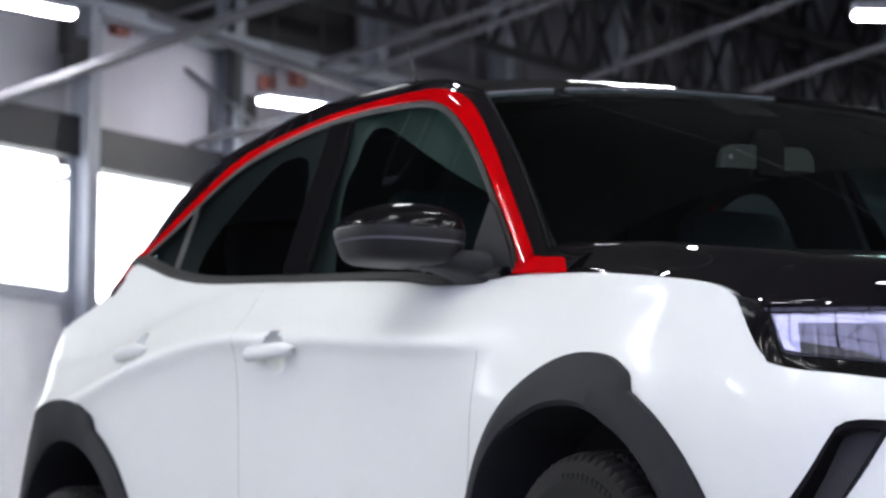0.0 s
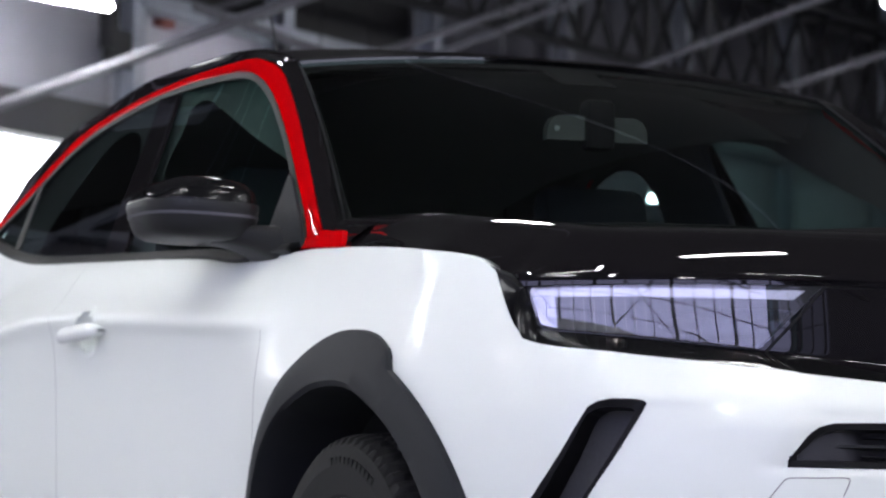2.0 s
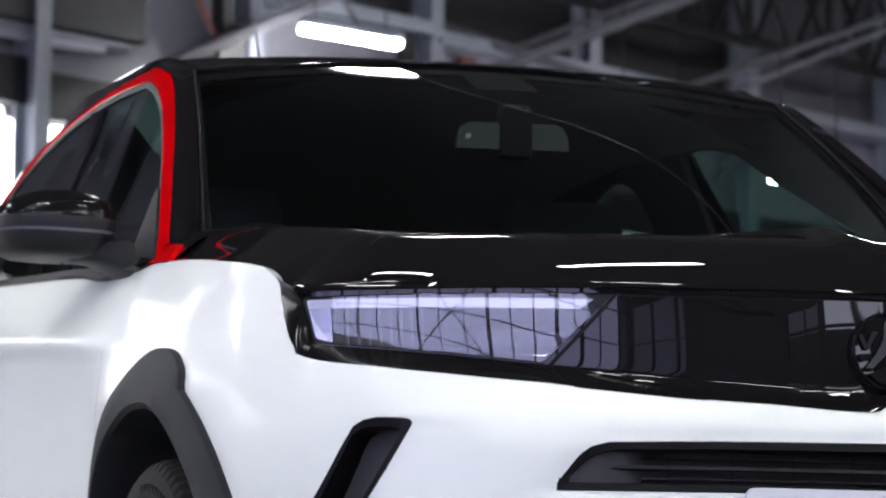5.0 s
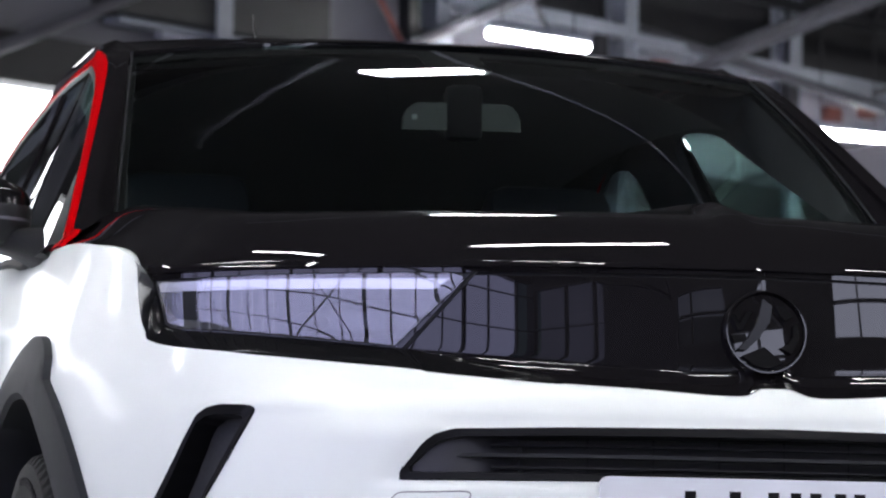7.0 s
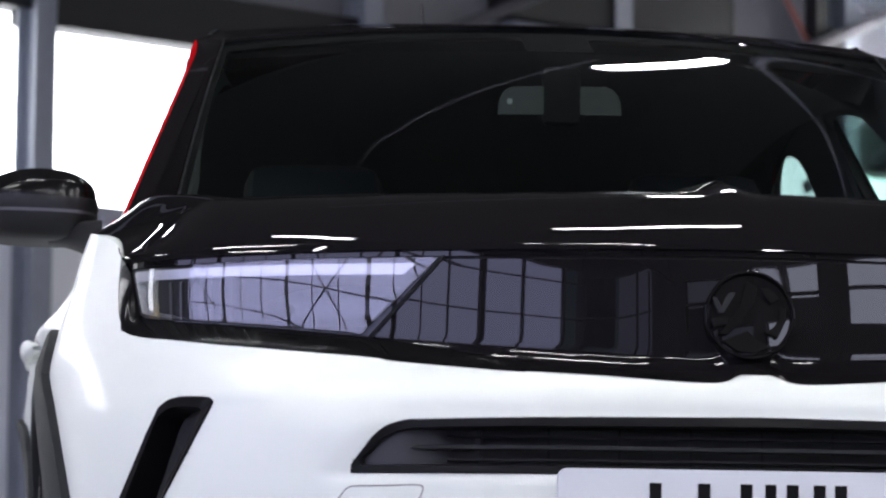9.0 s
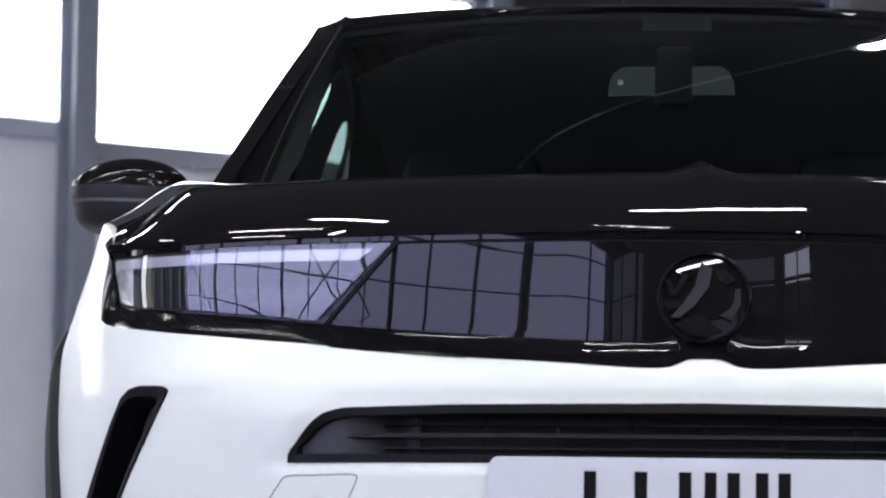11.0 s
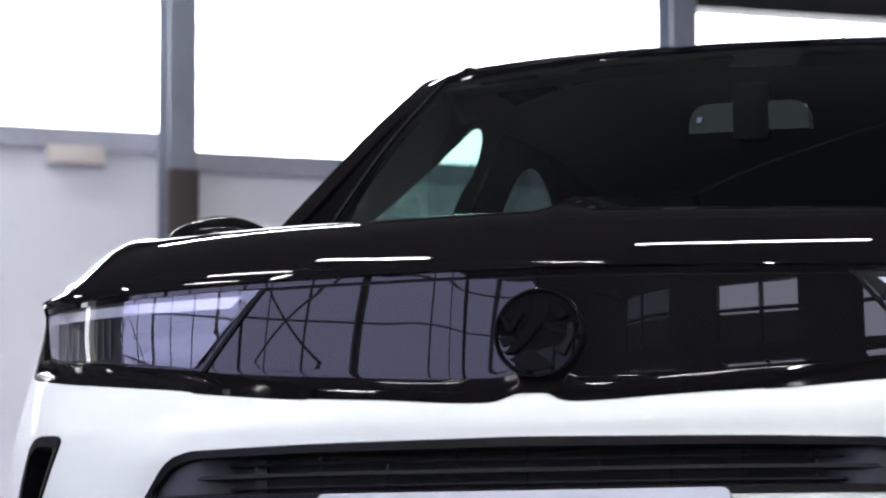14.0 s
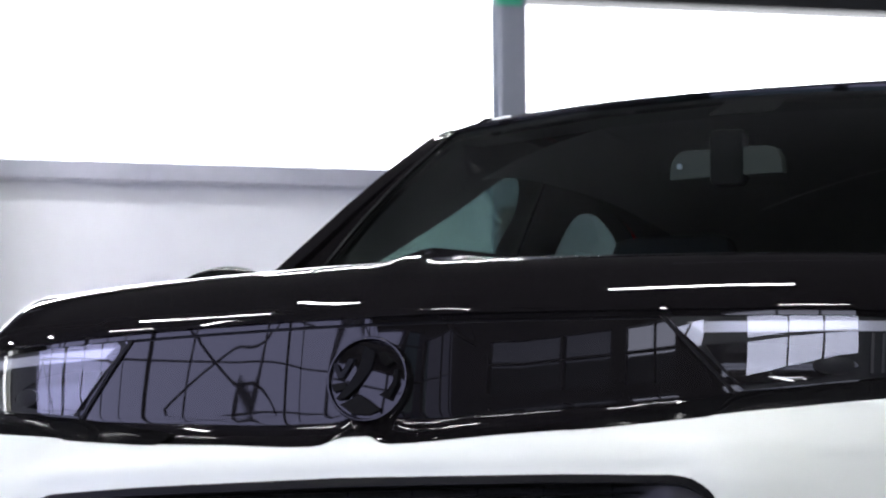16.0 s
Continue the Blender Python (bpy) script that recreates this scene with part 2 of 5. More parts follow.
def tube(bm, pts, radius, sides=10):
    """A round bar along points."""
    pts = [Vector(p) for p in pts]
    rings = []
    for i, p in enumerate(pts):
        d = (pts[min(i + 1, len(pts) - 1)] - pts[max(i - 1, 0)]).normalized()
        u = d.cross(Vector((0, 0, 1)) if abs(d.z) < 0.9 else Vector((1, 0, 0))).normalized()
        w = d.cross(u)
        r = radius[i] if isinstance(radius, (list, tuple)) else radius
        rings.append([bm.verts.new(p + (u * math.cos(a) + w * math.sin(a)) * r) for a in [2 * math.pi * k / sides for k in range(sides)]])
    for a, b in zip(rings[:-1], rings[1:]):
        for k in range(sides):
            bm.faces.new((a[k], a[(k + 1) % sides], b[(k + 1) % sides], b[k]))
    bm.faces.new(rings[0][::-1])
    bm.faces.new(rings[-1])
    return bm


def lathe(bm, profile, turns, axis_y=True, shape=None):
    """Turn a profile of (radius, along) round the y axis; 'shape' may change a radius with the angle."""
    rows = []
    for k in range(turns):
        a = 2 * math.pi * k / turns
        rows.append([((shape(r, y, k) if shape else r) * math.cos(a), y, (shape(r, y, k) if shape else r) * math.sin(a)) for r, y in profile])
    rows.append(rows[0])
    vs = [[bm.verts.new(p) for p in r] for r in rows[:-1]]
    vs.append(vs[0])
    for a, b in zip(vs[:-1], vs[1:]):
        for i in range(len(profile) - 1):
            bm.faces.new((a[i], a[i + 1], b[i + 1], b[i]))
    return bm


def empty(name, place=(0, 0, 0)):
    ob = new(name)
    ob.empty_display_size = 0.1
    ob.location = place
    return ob

# ---------------------------------------------------------------- the hall: floor, walls, roof
def hall_box(bm, a0, b0, z0, a1, b1, z1, bevel=0.0):
    m = Matrix(((E1.x, E2.x, 0, 0), (E1.y, E2.y, 0, 0), (0, 0, 1, 0), (0, 0, 0, 1)))
    return box(bm, a0, b0, z0, a1, b1, z1, m, bevel)


def setting(name, bm, mat, label, category):
    ob = part(name, bm, mat, None, label, smooth=False)
    return tagged(ob, label, category, kind="structure")


A0, A1, B1 = -62.0, 15.0, 12.5        # ends of the hall along E1 and E2
setting("floor", hall_box(bmesh.new(), A0, WALL - 0.2, -0.2, A1 + 0.2, B1, 0.0), CONCRETE, "smooth grey painted concrete hall floor", "floor")
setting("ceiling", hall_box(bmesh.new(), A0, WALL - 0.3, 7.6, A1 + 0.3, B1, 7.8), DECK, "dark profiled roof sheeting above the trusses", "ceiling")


def drop(a):
    """The window band steps down along the wall."""
    return max(-0.42, min(0.16, 0.032 * (a - COL0 - 1.0)))


setting("backdrop_sky_north", hall_box(bmesh.new(), A0, WALL - 1.6, 1.5, A1, WALL - 1.5, 6.0), DAY, "bright overcast sky outside the windows", "sky")
setting("backdrop_sky_east", hall_box(bmesh.new(), A1 + 1.0, WALL, 0.6, A1 + 1.1, B1 - 0.1, 7.6), DUSK, "pale sky outside the glazing", "sky")
wall_north = empty("wall_north")
tagged(wall_north, "long white hall wall with a band of bright windows", "wall", kind="structure")
COLUMNS = [-4.34 + 2.79 * k for k in range(6, -1, -1)] + [-7.15, -9.80, -12.25, -14.38, -16.55, -18.65, -20.70] + [-20.70 - 2.3 * k for k in range(1, 18)]
for right, a in zip(COLUMNS[:-1], COLUMNS[1:]):
    BAY = right - a
    o = drop(a + BAY / 2)
    bm = hall_box(bmesh.new(), a, WALL - 0.12, 0, a + BAY, WALL, 3.06 + o)
    part("wall_panel", bm, PANEL, wall_north, smooth=False)
    bm = hall_box(bmesh.new(), a, WALL - 0.06, 3.05 + o, a + BAY, WALL + 0.05, 3.11 + o)
    hall_box(bm, a, WALL - 0.10, 3.10 + o, a + BAY, WALL + 0.02, 3.16 + o)
    for j in range(3):
        hall_box(bm, a + 0.3 + 0.75 * j, WALL + 0.05, 3.045 + o, a + 0.38 + 0.75 * j, WALL + 0.075, 3.095 + o)
    part("window_sill", bm, RAIL, wall_north, "grey steel rail with cleats", smooth=False)
    if right > 6:
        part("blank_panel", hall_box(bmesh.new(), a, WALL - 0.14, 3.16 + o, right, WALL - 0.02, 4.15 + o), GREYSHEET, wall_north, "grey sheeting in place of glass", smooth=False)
    bm = hall_box(bmesh.new(), a, WALL - 0.1, 4.15 + o, a + BAY, WALL + 0.12, 4.46 + o)
    part("lintel_beam", bm, BEAM, wall_north, "dark steel beam over the windows", smooth=False)
    # bays farther along take lighter tones, standing in for light on them
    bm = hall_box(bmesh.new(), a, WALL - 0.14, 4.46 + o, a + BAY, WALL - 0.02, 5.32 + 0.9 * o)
    part("upper_panel", bm, LITSHEET if a < -18.9 else HALFLITSHEET if a < -16.0 else GREYSHEET, wall_north, "wall sheeting with light painted in" if a < -16.0 else "grey wall sheeting", smooth=False)
    # far eaves bays get light through a paler colour, the rest stay dark
    bm = hall_box(bmesh.new(), a, WALL - 0.16, 5.32 + 0.9 * o, a + BAY, WALL - 0.04, 7.6)
    part("eaves_panel", bm, EAVES_LIT if a < -24.0 else DECK, wall_north, "sheeting above the eaves, far bays painted lighter as if lit", smooth=False)
    bm = hall_box(bmesh.new(), a, WALL + 0.02, 5.24 + 0.9 * o, a + BAY, WALL + 0.3, 5.34 + 0.9 * o)
    part("eaves_beam", bm, STEEL, wall_north, "grey eaves beam", smooth=False)
for a in COLUMNS:
    bm = hall_box(bmesh.new(), a - 0.0725, WALL + 0.06, 0, a + 0.0725, WALL + 0.075, 7.6)
    hall_box(bm, a - 0.0725, WALL + 0.235, 0, a + 0.0725, WALL + 0.25, 7.6)
    hall_box(bm, a - 0.006, WALL + 0.075, 0, a + 0.006, WALL + 0.235, 7.6)
    part("column", bm, STEEL, wall_north, "grey painted steel column", smooth=False)

# glazed side wall, which the paint and the lamps mirror
wall_east = empty("wall_east")
tagged(wall_east, "tall glazed hall wall with thin bars and braces", "wall", kind="structure")
part("plinth_wall", hall_box(bmesh.new(), A1, WALL, 0, A1 + 0.2, B1, 1.4), PANEL, wall_east, smooth=False)
part("end_panel", hall_box(bmesh.new(), A1 - .02, WALL, 1.4, A1 + 0.2, -10.0, 7.0), DECK, wall_east, smooth=False)
part("top_wall", hall_box(bmesh.new(), A1, WALL, 7.0, A1 + 0.2, B1, 7.6), DECK, wall_east, smooth=False)
for k in range(36):
    b = WALL + 0.4 + k * 1.65
    if b < B1 - 0.3:
        w = 0.11 if k % 3 == 2 else 0.035
        part("glazing_bar", hall_box(bmesh.new(), A1 - w, b - w, 1.4, A1 + 0.1, b + w, 7.0), BEAM, wall_east, smooth=False)
for z in (2.5, 4.3, 6.2):
    part("glazing_rail", hall_box(bmesh.new(), A1 - 0.05, WALL, z - 0.03, A1 + 0.05, B1, z + 0.025), BEAM, wall_east, smooth=False)
for k in range(0, 8, 2):
    b = WALL + 0.4 + (3 * k + 2) * 1.65
    if b + 4.95 < B1:
        bm = tube(bmesh.new(), [hall(A1 - 0.2, b, 1.6), hall(A1 - 0.2, b + 4.95, 6.8)], 0.045, 8)
        part("diagonal_brace", bm, BEAM, wall_east)
        bm = tube(bmesh.new(), [hall(A1 - 0.3, b + 4.95, 1.6), hall(A1 - 0.3, b, 6.8)], 0.045, 8)
        part("diagonal_brace", bm, BEAM, wall_east)

bm = bmesh.new()
for a0, z0, a1, z1 in ((A0, 0, 11.6, 3.0), (A0, 5.2, 11.6, 7.6), (A0, 3.0, -5.0, 5.2), (-5.0, 4.16, 8.4, 4.26), (8.4, 3.0, 11.6, 5.2), (5.0, 3.0, 5.5, 5.2), (0.8, 3.0, 3.0, 5.2), (-1.2, 3.0, -1.1, 5.2), (-3.1, 3.0, -3.0, 5.2), (3.9, 3.0, 3.96, 5.2), (6.9, 3.0, 7.0, 5.2),
                       (11.6, 0, A1 + 0.3, 1.4), (11.6, 6.6, A1 + 0.3, 7.6), (14.92, 1.4, A1 + 0.3, 6.6)):
    hall_box(bm, a0, B1, z0, a1, B1 + 0.2, z1)
for k in range(2, 4):
    hall_box(bm, 9.4 + 1.3 * k - 0.035, B1, 1.4, 9.4 + 1.3 * k + 0.035, B1 + 0.15, 6.6)
for z in (2.5, 4.4):
    hall_box(bm, 11.6, B1 + 0.02, z - 0.03, 14.92, B1 + 0.12, z + 0.03)
setting("wall_south", bm, DECK, "dark far wall of the hall with high windows", "wall")
setting("backdrop_sky_south", hall_box(hall_box(bmesh.new(), 1.8, B1 + 0.6, 4.2, 5.2, B1 + 0.7, 6.0), -5.6, B1 + 0.6, 2.4, 1.8, B1 + 0.7, 6.0), PALE, "pale sky outside the far windows", "sky")
setting("backdrop_mist_south", hall_box(bmesh.new(), 5.21, B1 + 0.6, 4.2, 9.1, B1 + 0.7, 6.0), MIST, "grey sky outside the far windows", "sky")
setting("backdrop_yard_south", hall_box(bmesh.new(), 1.81, B1 + 0.6, 2.6, 9.1, B1 + 0.7, 4.19), YARD, "dim yard outside the far windows", "sky")
setting("backdrop_dim_south", hall_box(bmesh.new(), 11.3, B1 + 0.6, 1.0, 15.2, B1 + 0.7, 7.0), PORCH, "half shaded yard outside the far window", "sky")
setting("wall_west", hall_box(bmesh.new(), A0 - 0.2, WALL - 0.3, 0, A0, B1 + 0.2, 7.6), DECK, "dark end wall of the hall", "wall")

# lattice girders along the far wall
def lattice_girder(b, z0, z1, a0, a1, cell, r):
    g = empty("lattice_girder", hall(a0, b, z0))
    off = Matrix.Translation(-hall(a0, b, z0))
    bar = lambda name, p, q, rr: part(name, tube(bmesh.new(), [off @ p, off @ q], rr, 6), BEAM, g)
    for z in (z0, z1):
        bar("chord", hall(a0, b, z), hall(a1, b, z), r * 1.5)
    n = int((a1 - a0) / cell)
    for k in range(n):
        p, q = a0 + cell * k, a0 + cell * (k + 1)
        bar("web_bar", hall(p, b, z0), hall(q, b, z1), r)
        bar("web_bar", hall(p, b + .05, z1), hall(q, b + .05, z0), r)
        if k % 2 == 0:
            bar("post", hall(p, b, z0), hall(p, b, 7.6), r * 1.3)
    return tagged(g, "dark steel lattice girder under the roof", "girder", "lattice girders")


lattice_girder(WALL + .55, 5.35, 6.25, -46.0, -19.5, .62, .032)
lattice_girder(WALL + .75, 6.3, 7.3, -46.0, -22.0, .78, .036)
lattice_girder(WALL + 3.2, 6.35, 7.2, -40.0, -20.0, 1.1, .045)


# roof trusses and braces towards the dark end of the hall
def truss(a):
    t = empty("roof_truss")
    for z, r in ((5.2, 0.07), (6.9, 0.07)):
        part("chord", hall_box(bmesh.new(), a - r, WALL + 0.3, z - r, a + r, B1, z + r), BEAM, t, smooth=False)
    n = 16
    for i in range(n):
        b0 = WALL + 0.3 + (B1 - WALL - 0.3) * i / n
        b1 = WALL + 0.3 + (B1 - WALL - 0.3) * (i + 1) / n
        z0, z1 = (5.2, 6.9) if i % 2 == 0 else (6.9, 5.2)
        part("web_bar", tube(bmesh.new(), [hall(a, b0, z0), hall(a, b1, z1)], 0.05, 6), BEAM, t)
    return tagged(t, "dark steel lattice roof truss", "truss", "roof trusses")


for a in (-58.0, -52.0, -46.0, -40.0, -34.0, 3.0, 9.0):
    truss(a)


# ---------------------------------------------------------------- lamps of the hall
def strip_lamp(p, q, width=0.16, deep=0.033):
    """A hung strip lamp from p to q."""
    p, q = Vector(p), Vector(q)
    L = (q - p).length
    m = look(p, q) @ Matrix.Rotation(radians(-90), 4, "X")
    lamp = empty("strip_lamp", p)
    mm = Matrix.Translation(-p) @ m
    part("housing", box(bmesh.new(), -width / 2, 0, 0.03, width / 2, L, 0.09, mm, 0.01), STEEL, lamp, smooth=False)
    part("diffuser", box(bmesh.new(), -width / 2 + 0.012, 0.01, 0.028 - deep, width / 2 - 0.012, L - 0.01, 0.028, mm, 0.008), TUBE, lamp, "lit white diffuser")
    for f in (0.15, 0.85):
        c = p + (q - p) * f - p
        part("hanger", tube(bmesh.new(), [c + Vector((0, 0, 0.08)), c + Vector((0, 0, 7.6 - p.z))], 0.006, 6), BEAM, lamp)
    return tagged(lamp, "lit white strip lamp hung from the roof, some added as fill", "lamp", "strip lamps of the hall")


def steel_bracket(a, b, z):
    """A dark hanger with a node plate where braces meet."""
    k = empty("steel_bracket", hall(a, b, z))
    mv = Matrix.Translation(-hall(a, b, z))
    for name, args in (("hanger_bar", (a - .055, b - .05, z, a + .055, b + .05, z + .52)), ("node_plate", (a - .34, b - .012, z - .12, a + .06, b + .012, z + .16)), ("hanger_rod", (a - .012, b - .03, z + .52, a + .012, b - .006, 7.6))):
        bm = hall_box(bmesh.new(), *args)
        bmesh.ops.transform(bm, matrix=mv, verts=bm.verts)
        part(name, bm, BEAM, k, smooth=False)
    return tagged(k, "dark steel hanger with a node plate", "bracket", "roof brackets")


steel_bracket(-18.3, -14.85, 4.5)
steel_bracket(-20.65, -14.85, 4.36)
steel_bracket(-16.22, -14.85, 4.55)
rod = part("tie_rod", tube(bmesh.new(), [hall(-15.75, -14.8, 4.98), hall(-16.1, -14.8, 4.56)], .022, 8), RUST)
tagged(rod, "red oxide steel tie rod at the wall bracket", "rod")
# dark heater casing high on the wall, with a grey pipe below it
heater = empty("wall_heater", hall(-14.43, WALL, 4.44))
off = Matrix.Translation(-hall(-14.43, WALL, 4.44))
for name, bm, mat in (("casing", hall_box(bmesh.new(), -15.44, WALL - .02, 4.44, -13.42, WALL + .22, 5.2, .03), BEAM),
                      ("lower_edge", hall_box(bmesh.new(), -15.36, WALL + .02, 4.395, -13.5, WALL + .16, 4.438, .01), STEEL),
                      ("pipe", tube(bmesh.new(), [hall(-15.1, WALL + .12, 4.37), hall(-14.5, WALL + .12, 4.355), hall(-13.9, WALL + .12, 4.37)], .03, 8), RAIL)):
    bmesh.ops.transform(bm, matrix=off, verts=bm.verts)
    part(name, bm, mat, heater, smooth=False)
tagged(heater, "dark steel heater casing on the pale hall wall", "heater")
for a, z in ((-19.3, 4.86), (-21.5, 4.70), (-21.98, 4.79)):
    rb = part("rail_bracket", hall_box(bmesh.new(), a - .09, WALL - .03, z - .06, a + .09, WALL + .06, z + .06, .01), RUST)
    tagged(rb, "red oxide painted steel cleat on the wall", "bracket", "wall cleats")
board = part("board", hall_box(bmesh.new(), -3.98, WALL + .03, 3.075, -3.68, WALL + .085, 3.165, .004), BEIGE)
tagged(board, "pale beige board lying on the window rail", "board")
sign = part("exit_sign", hall_box(bmesh.new(), -4.38, WALL + .25, 4.10, -4.24, WALL + .275, 4.24, .003), GREEN)
tagged(sign, "small green sign fixed to the steel column", "sign")

duct = part("cable_duct", hall_box(bmesh.new(), -4.41, WALL + .25, 0.0, -4.25, WALL + .30, 3.04, .006), BROWN)
tagged(duct, "dark brown cable duct standing against the steel column", "duct")

# ---------------------------------------------------------------- the car
# x runs back from the nose (0 to -4.15), y from the middle, z from the floor
OUT = spline([(0, 0), (-.002, .14), (-.012, .29), (-.052, .46), (-.078, .52), (-.135, .59), (-.205, .668), (-.28, .738),
              (-.41, .812), (-.58, .858), (-.80, .878), (-1.2, .876), (-1.8, .872), (-2.5, .874), (-3.1, .878), (-3.5, .880),
              (-3.8, .850), (-4.0, .76), (-4.11, .58), (-4.14, .3), (-4.15, 0)], 24)
_s = np.concatenate([[0], np.cumsum(np.linalg.norm(np.diff(OUT, axis=0), axis=1))])
_q = np.concatenate([np.arange(0, 1.25, 0.007), np.arange(1.25, _s[-1], 0.0125), [_s[-1]]])
OX, OY = np.interp(_q, _s, OUT[:, 0]), np.interp(_q, _s, OUT[:, 1])
_tx, _ty = np.gradient(OX, _q), np.gradient(OY, _q)
NX, NY = _ty / np.hypot(_tx, _ty), -_tx / np.hypot(_tx, _ty)
NX[0], NY[0] = 1, 0
crease = curve_of([(-4.2, .84), (-3.5, .85), (-3.3, .875), (-3.16, .90), (-2.82, .939), (-2.6, .948), (-2.21, .931), (-1.93, .913), (-1.33, .87), (-1.0, .85)])
door_in = curve_of([(-.8, .07), (-.55, .035), (-.3, .022), (-.1, .016), (-.03, .009), (0, 0), (.014, .006), (.03, .022), (.06, .045), (.10, .072), (.125, .095), (.20, .125), (.32, .16), (.5, .2)])
fender_in = curve_of([(.1, .08), (.3, .03), (.45, .011), (.58, .001), (.66, 0), (.745, .0005), (.77, .0030), (.79, .0080), (.815, .0155), (.85, .0265), (.89, .0385), (.945, .0535), (.99, .073), (1.05, .12)])
front_in = curve_of([(.1, .16), (.2, .09), (.3, .035), (.42, .004), (.55, 0), (.645, 0), (.68, .010), (.705, .027), (.73, .062), (.76, .098), (.80, .112), (.88, .132), (.92, .16)])
corner_in = curve_of([(.1, .10), (.3, .035), (.45, .010), (.56, .001), (.62, 0), (.68, .002), (.715, .009), (.78, .027), (.85, .050), (.92, .080), (1.0, .12)])
rear_in = curve_of([(.1, .15), (.3, .03), (.5, 0), (.8, .03), (1.02, .08), (1.2, .2)])


def smooth01(x):
    x = np.clip(x, 0, 1)
    return x * x * (3 - 2 * x)


W_FRONT = smooth01((OX + .72) / .34)
W_REAR = smooth01((-3.62 - OX) / .3)


HANDLES = ((-2.275, .912), (-3.115, .957))


def dent(y, z):
    """The bumper falls back to its middle opening and under the slanted vents."""
    half = .452 + (.655 - np.clip(z, .593, .664)) * .95
    far = np.hypot(np.maximum(y - half, 0) / .045, np.maximum(z - .664, 0) / .026 + np.maximum(.593 - z, 0) / .012)
    cheek = smooth01((.697 - z) / .014) * (1 - smooth01((.66 - z) / .10)) * smooth01((y - .57) / .07) * (1 - smooth01((y - .72) / .05))
    return .006 * smooth01(1 - far) + .004 * cheek


def skin(z, i=slice(None)):
    """Points of the body's outline at height z (one height, or one for each point)."""
    z = np.broadcast_to(np.asarray(z, float), OX.shape)[i]
    x, y = OX[i], OY[i]
    side = door_in(z - crease(x)) * smooth01((-1.22 - x) / .26) + fender_in(z) * (1 - smooth01((-1.22 - x) / .26))
    c = smooth01((y - .50) / .26)
    inset = W_FRONT[i] * (front_in(z) * (1 - c) + corner_in(z) * c) + W_REAR[i] * rear_in(z) + (1 - W_FRONT[i] - W_REAR[i]) * side
    inset = inset + dent(y, z) * (x > -.33)
    return x - NX[i] * inset, y - NY[i] * inset


def side_y(x, z):
    px, py = skin(z)
    k = (OX < -.3) & (OX > -4.05)
    return float(np.interp(-x, -px[k], py[k]))


def front_x(y, z):
    px, py = skin(z)
    k = OX > -.95
    return float(np.interp(abs(y), py[k], px[k]))


# top edge of the white body: under the dark visor, up behind the lamp, along the bonnet and the windows
_front_top = curve_of([(0, .722), (.016, .722), (.042, .7115), (.06, .7095), (.20, .7175), (.32, .7235), (.40, .7305), (.48, .7385), (.56, .7475), (.64, .7575), (.71, .767), (.75, .774), (.78, .780), (.80, .7865), (.82, .799)])
_side_top = curve_of([(-4.15, 1.02), (-3.9, 1.05), (-3.65, 1.10), (-3.55, 1.128), (-3.43, 1.180), (-3.30, 1.158), (-3.16, 1.129), (-2.93, 1.097), (-2.47, 1.066), (-1.87, 1.028),
                      (-1.6, 1.002), (-1.46, 1.004), (-1.30, 1.001), (-1.15, .992), (-.89, .972), (-.65, .945), (-.585, .934), (-.54, .920), (-.515, .906), (-.498, .886), (-.468, .850), (-.436, .815), (-.415, .799)])
TOP = np.where(OX > -.42, _front_top(OY), _side_top(OX))

WHEELS = {"front": (-.935, .345), "rear": (-3.495, .372)}
car = empty("car")
tagged(car, "white compact crossover car, gloss black roof and bonnet", "car")


def right_left(rows_fn, name, mat, label="", thick=0.0, inward=None):
    """Build a part on both sides of the car."""
    out = []
    for s in (-1, 1):
        rows = [[(p[0], s * p[1], p[2]) for p in r] for r in rows_fn]
        bm = solid(rows, thick, (lambda p, d, s=s: inward(p, d, s))) if thick else sheet(rows)
        out.append(part(name, bm, mat, car, label))
    return out


# --- white body shell with open wheel arches
NZ = 84
rows = []
for j in range(NZ + 1):
    f = j / NZ
    z = .19 + (TOP - .19) * f
    x, y = skin(z)
    rows.append(np.stack([x, y, z], 1))
# the edge turns in under glass and bonnet
x, y = skin(TOP)
rows.append(np.stack([x - NX * .012, y - NY * .012, TOP + .002], 1))
rows.append(np.stack([x - NX * .06, y - NY * .06, TOP - .012], 1))
INTAKE = [(-.440, .6605), (-.30, .6635), (0, .667), (.30, .6635), (.440, .6605), (.464, .6545), (.481, .6425), (.512, .598), (.508, .593), (-.508, .593), (-.512, .598), (-.481, .6425), (-.464, .6545)]
VENT = [(.675, .682), (.672, .689), (.676, .694), (.684, .696), (.712, .6975), (.727, .694), (.738, .685), (.753, .651), (.784, .57), (.798, .53), (.746, .53), (.731, .568), (.692, .648)]


def inside(poly, u, v):
    hit = False
    for (x0, y0), (x1, y1) in zip(poly, poly[1:] + poly[:1]):
        if (y0 > v) != (y1 > v) and u < x0 + (v - y0) * (x1 - x0) / (y1 - y0):
            hit = not hit
    return hit


def shrink(poly, d):
    cx, cy = sum(p[0] for p in poly) / len(poly), sum(p[1] for p in poly) / len(poly)
    hw = max(abs(p[0] - cx) for p in poly)
    hh = max(abs(p[1] - cy) for p in poly)
    return [(cx + (u - cx) * (1 - d / hw), cy + (v - cy) * (1 - d / hh)) for u, v in poly]


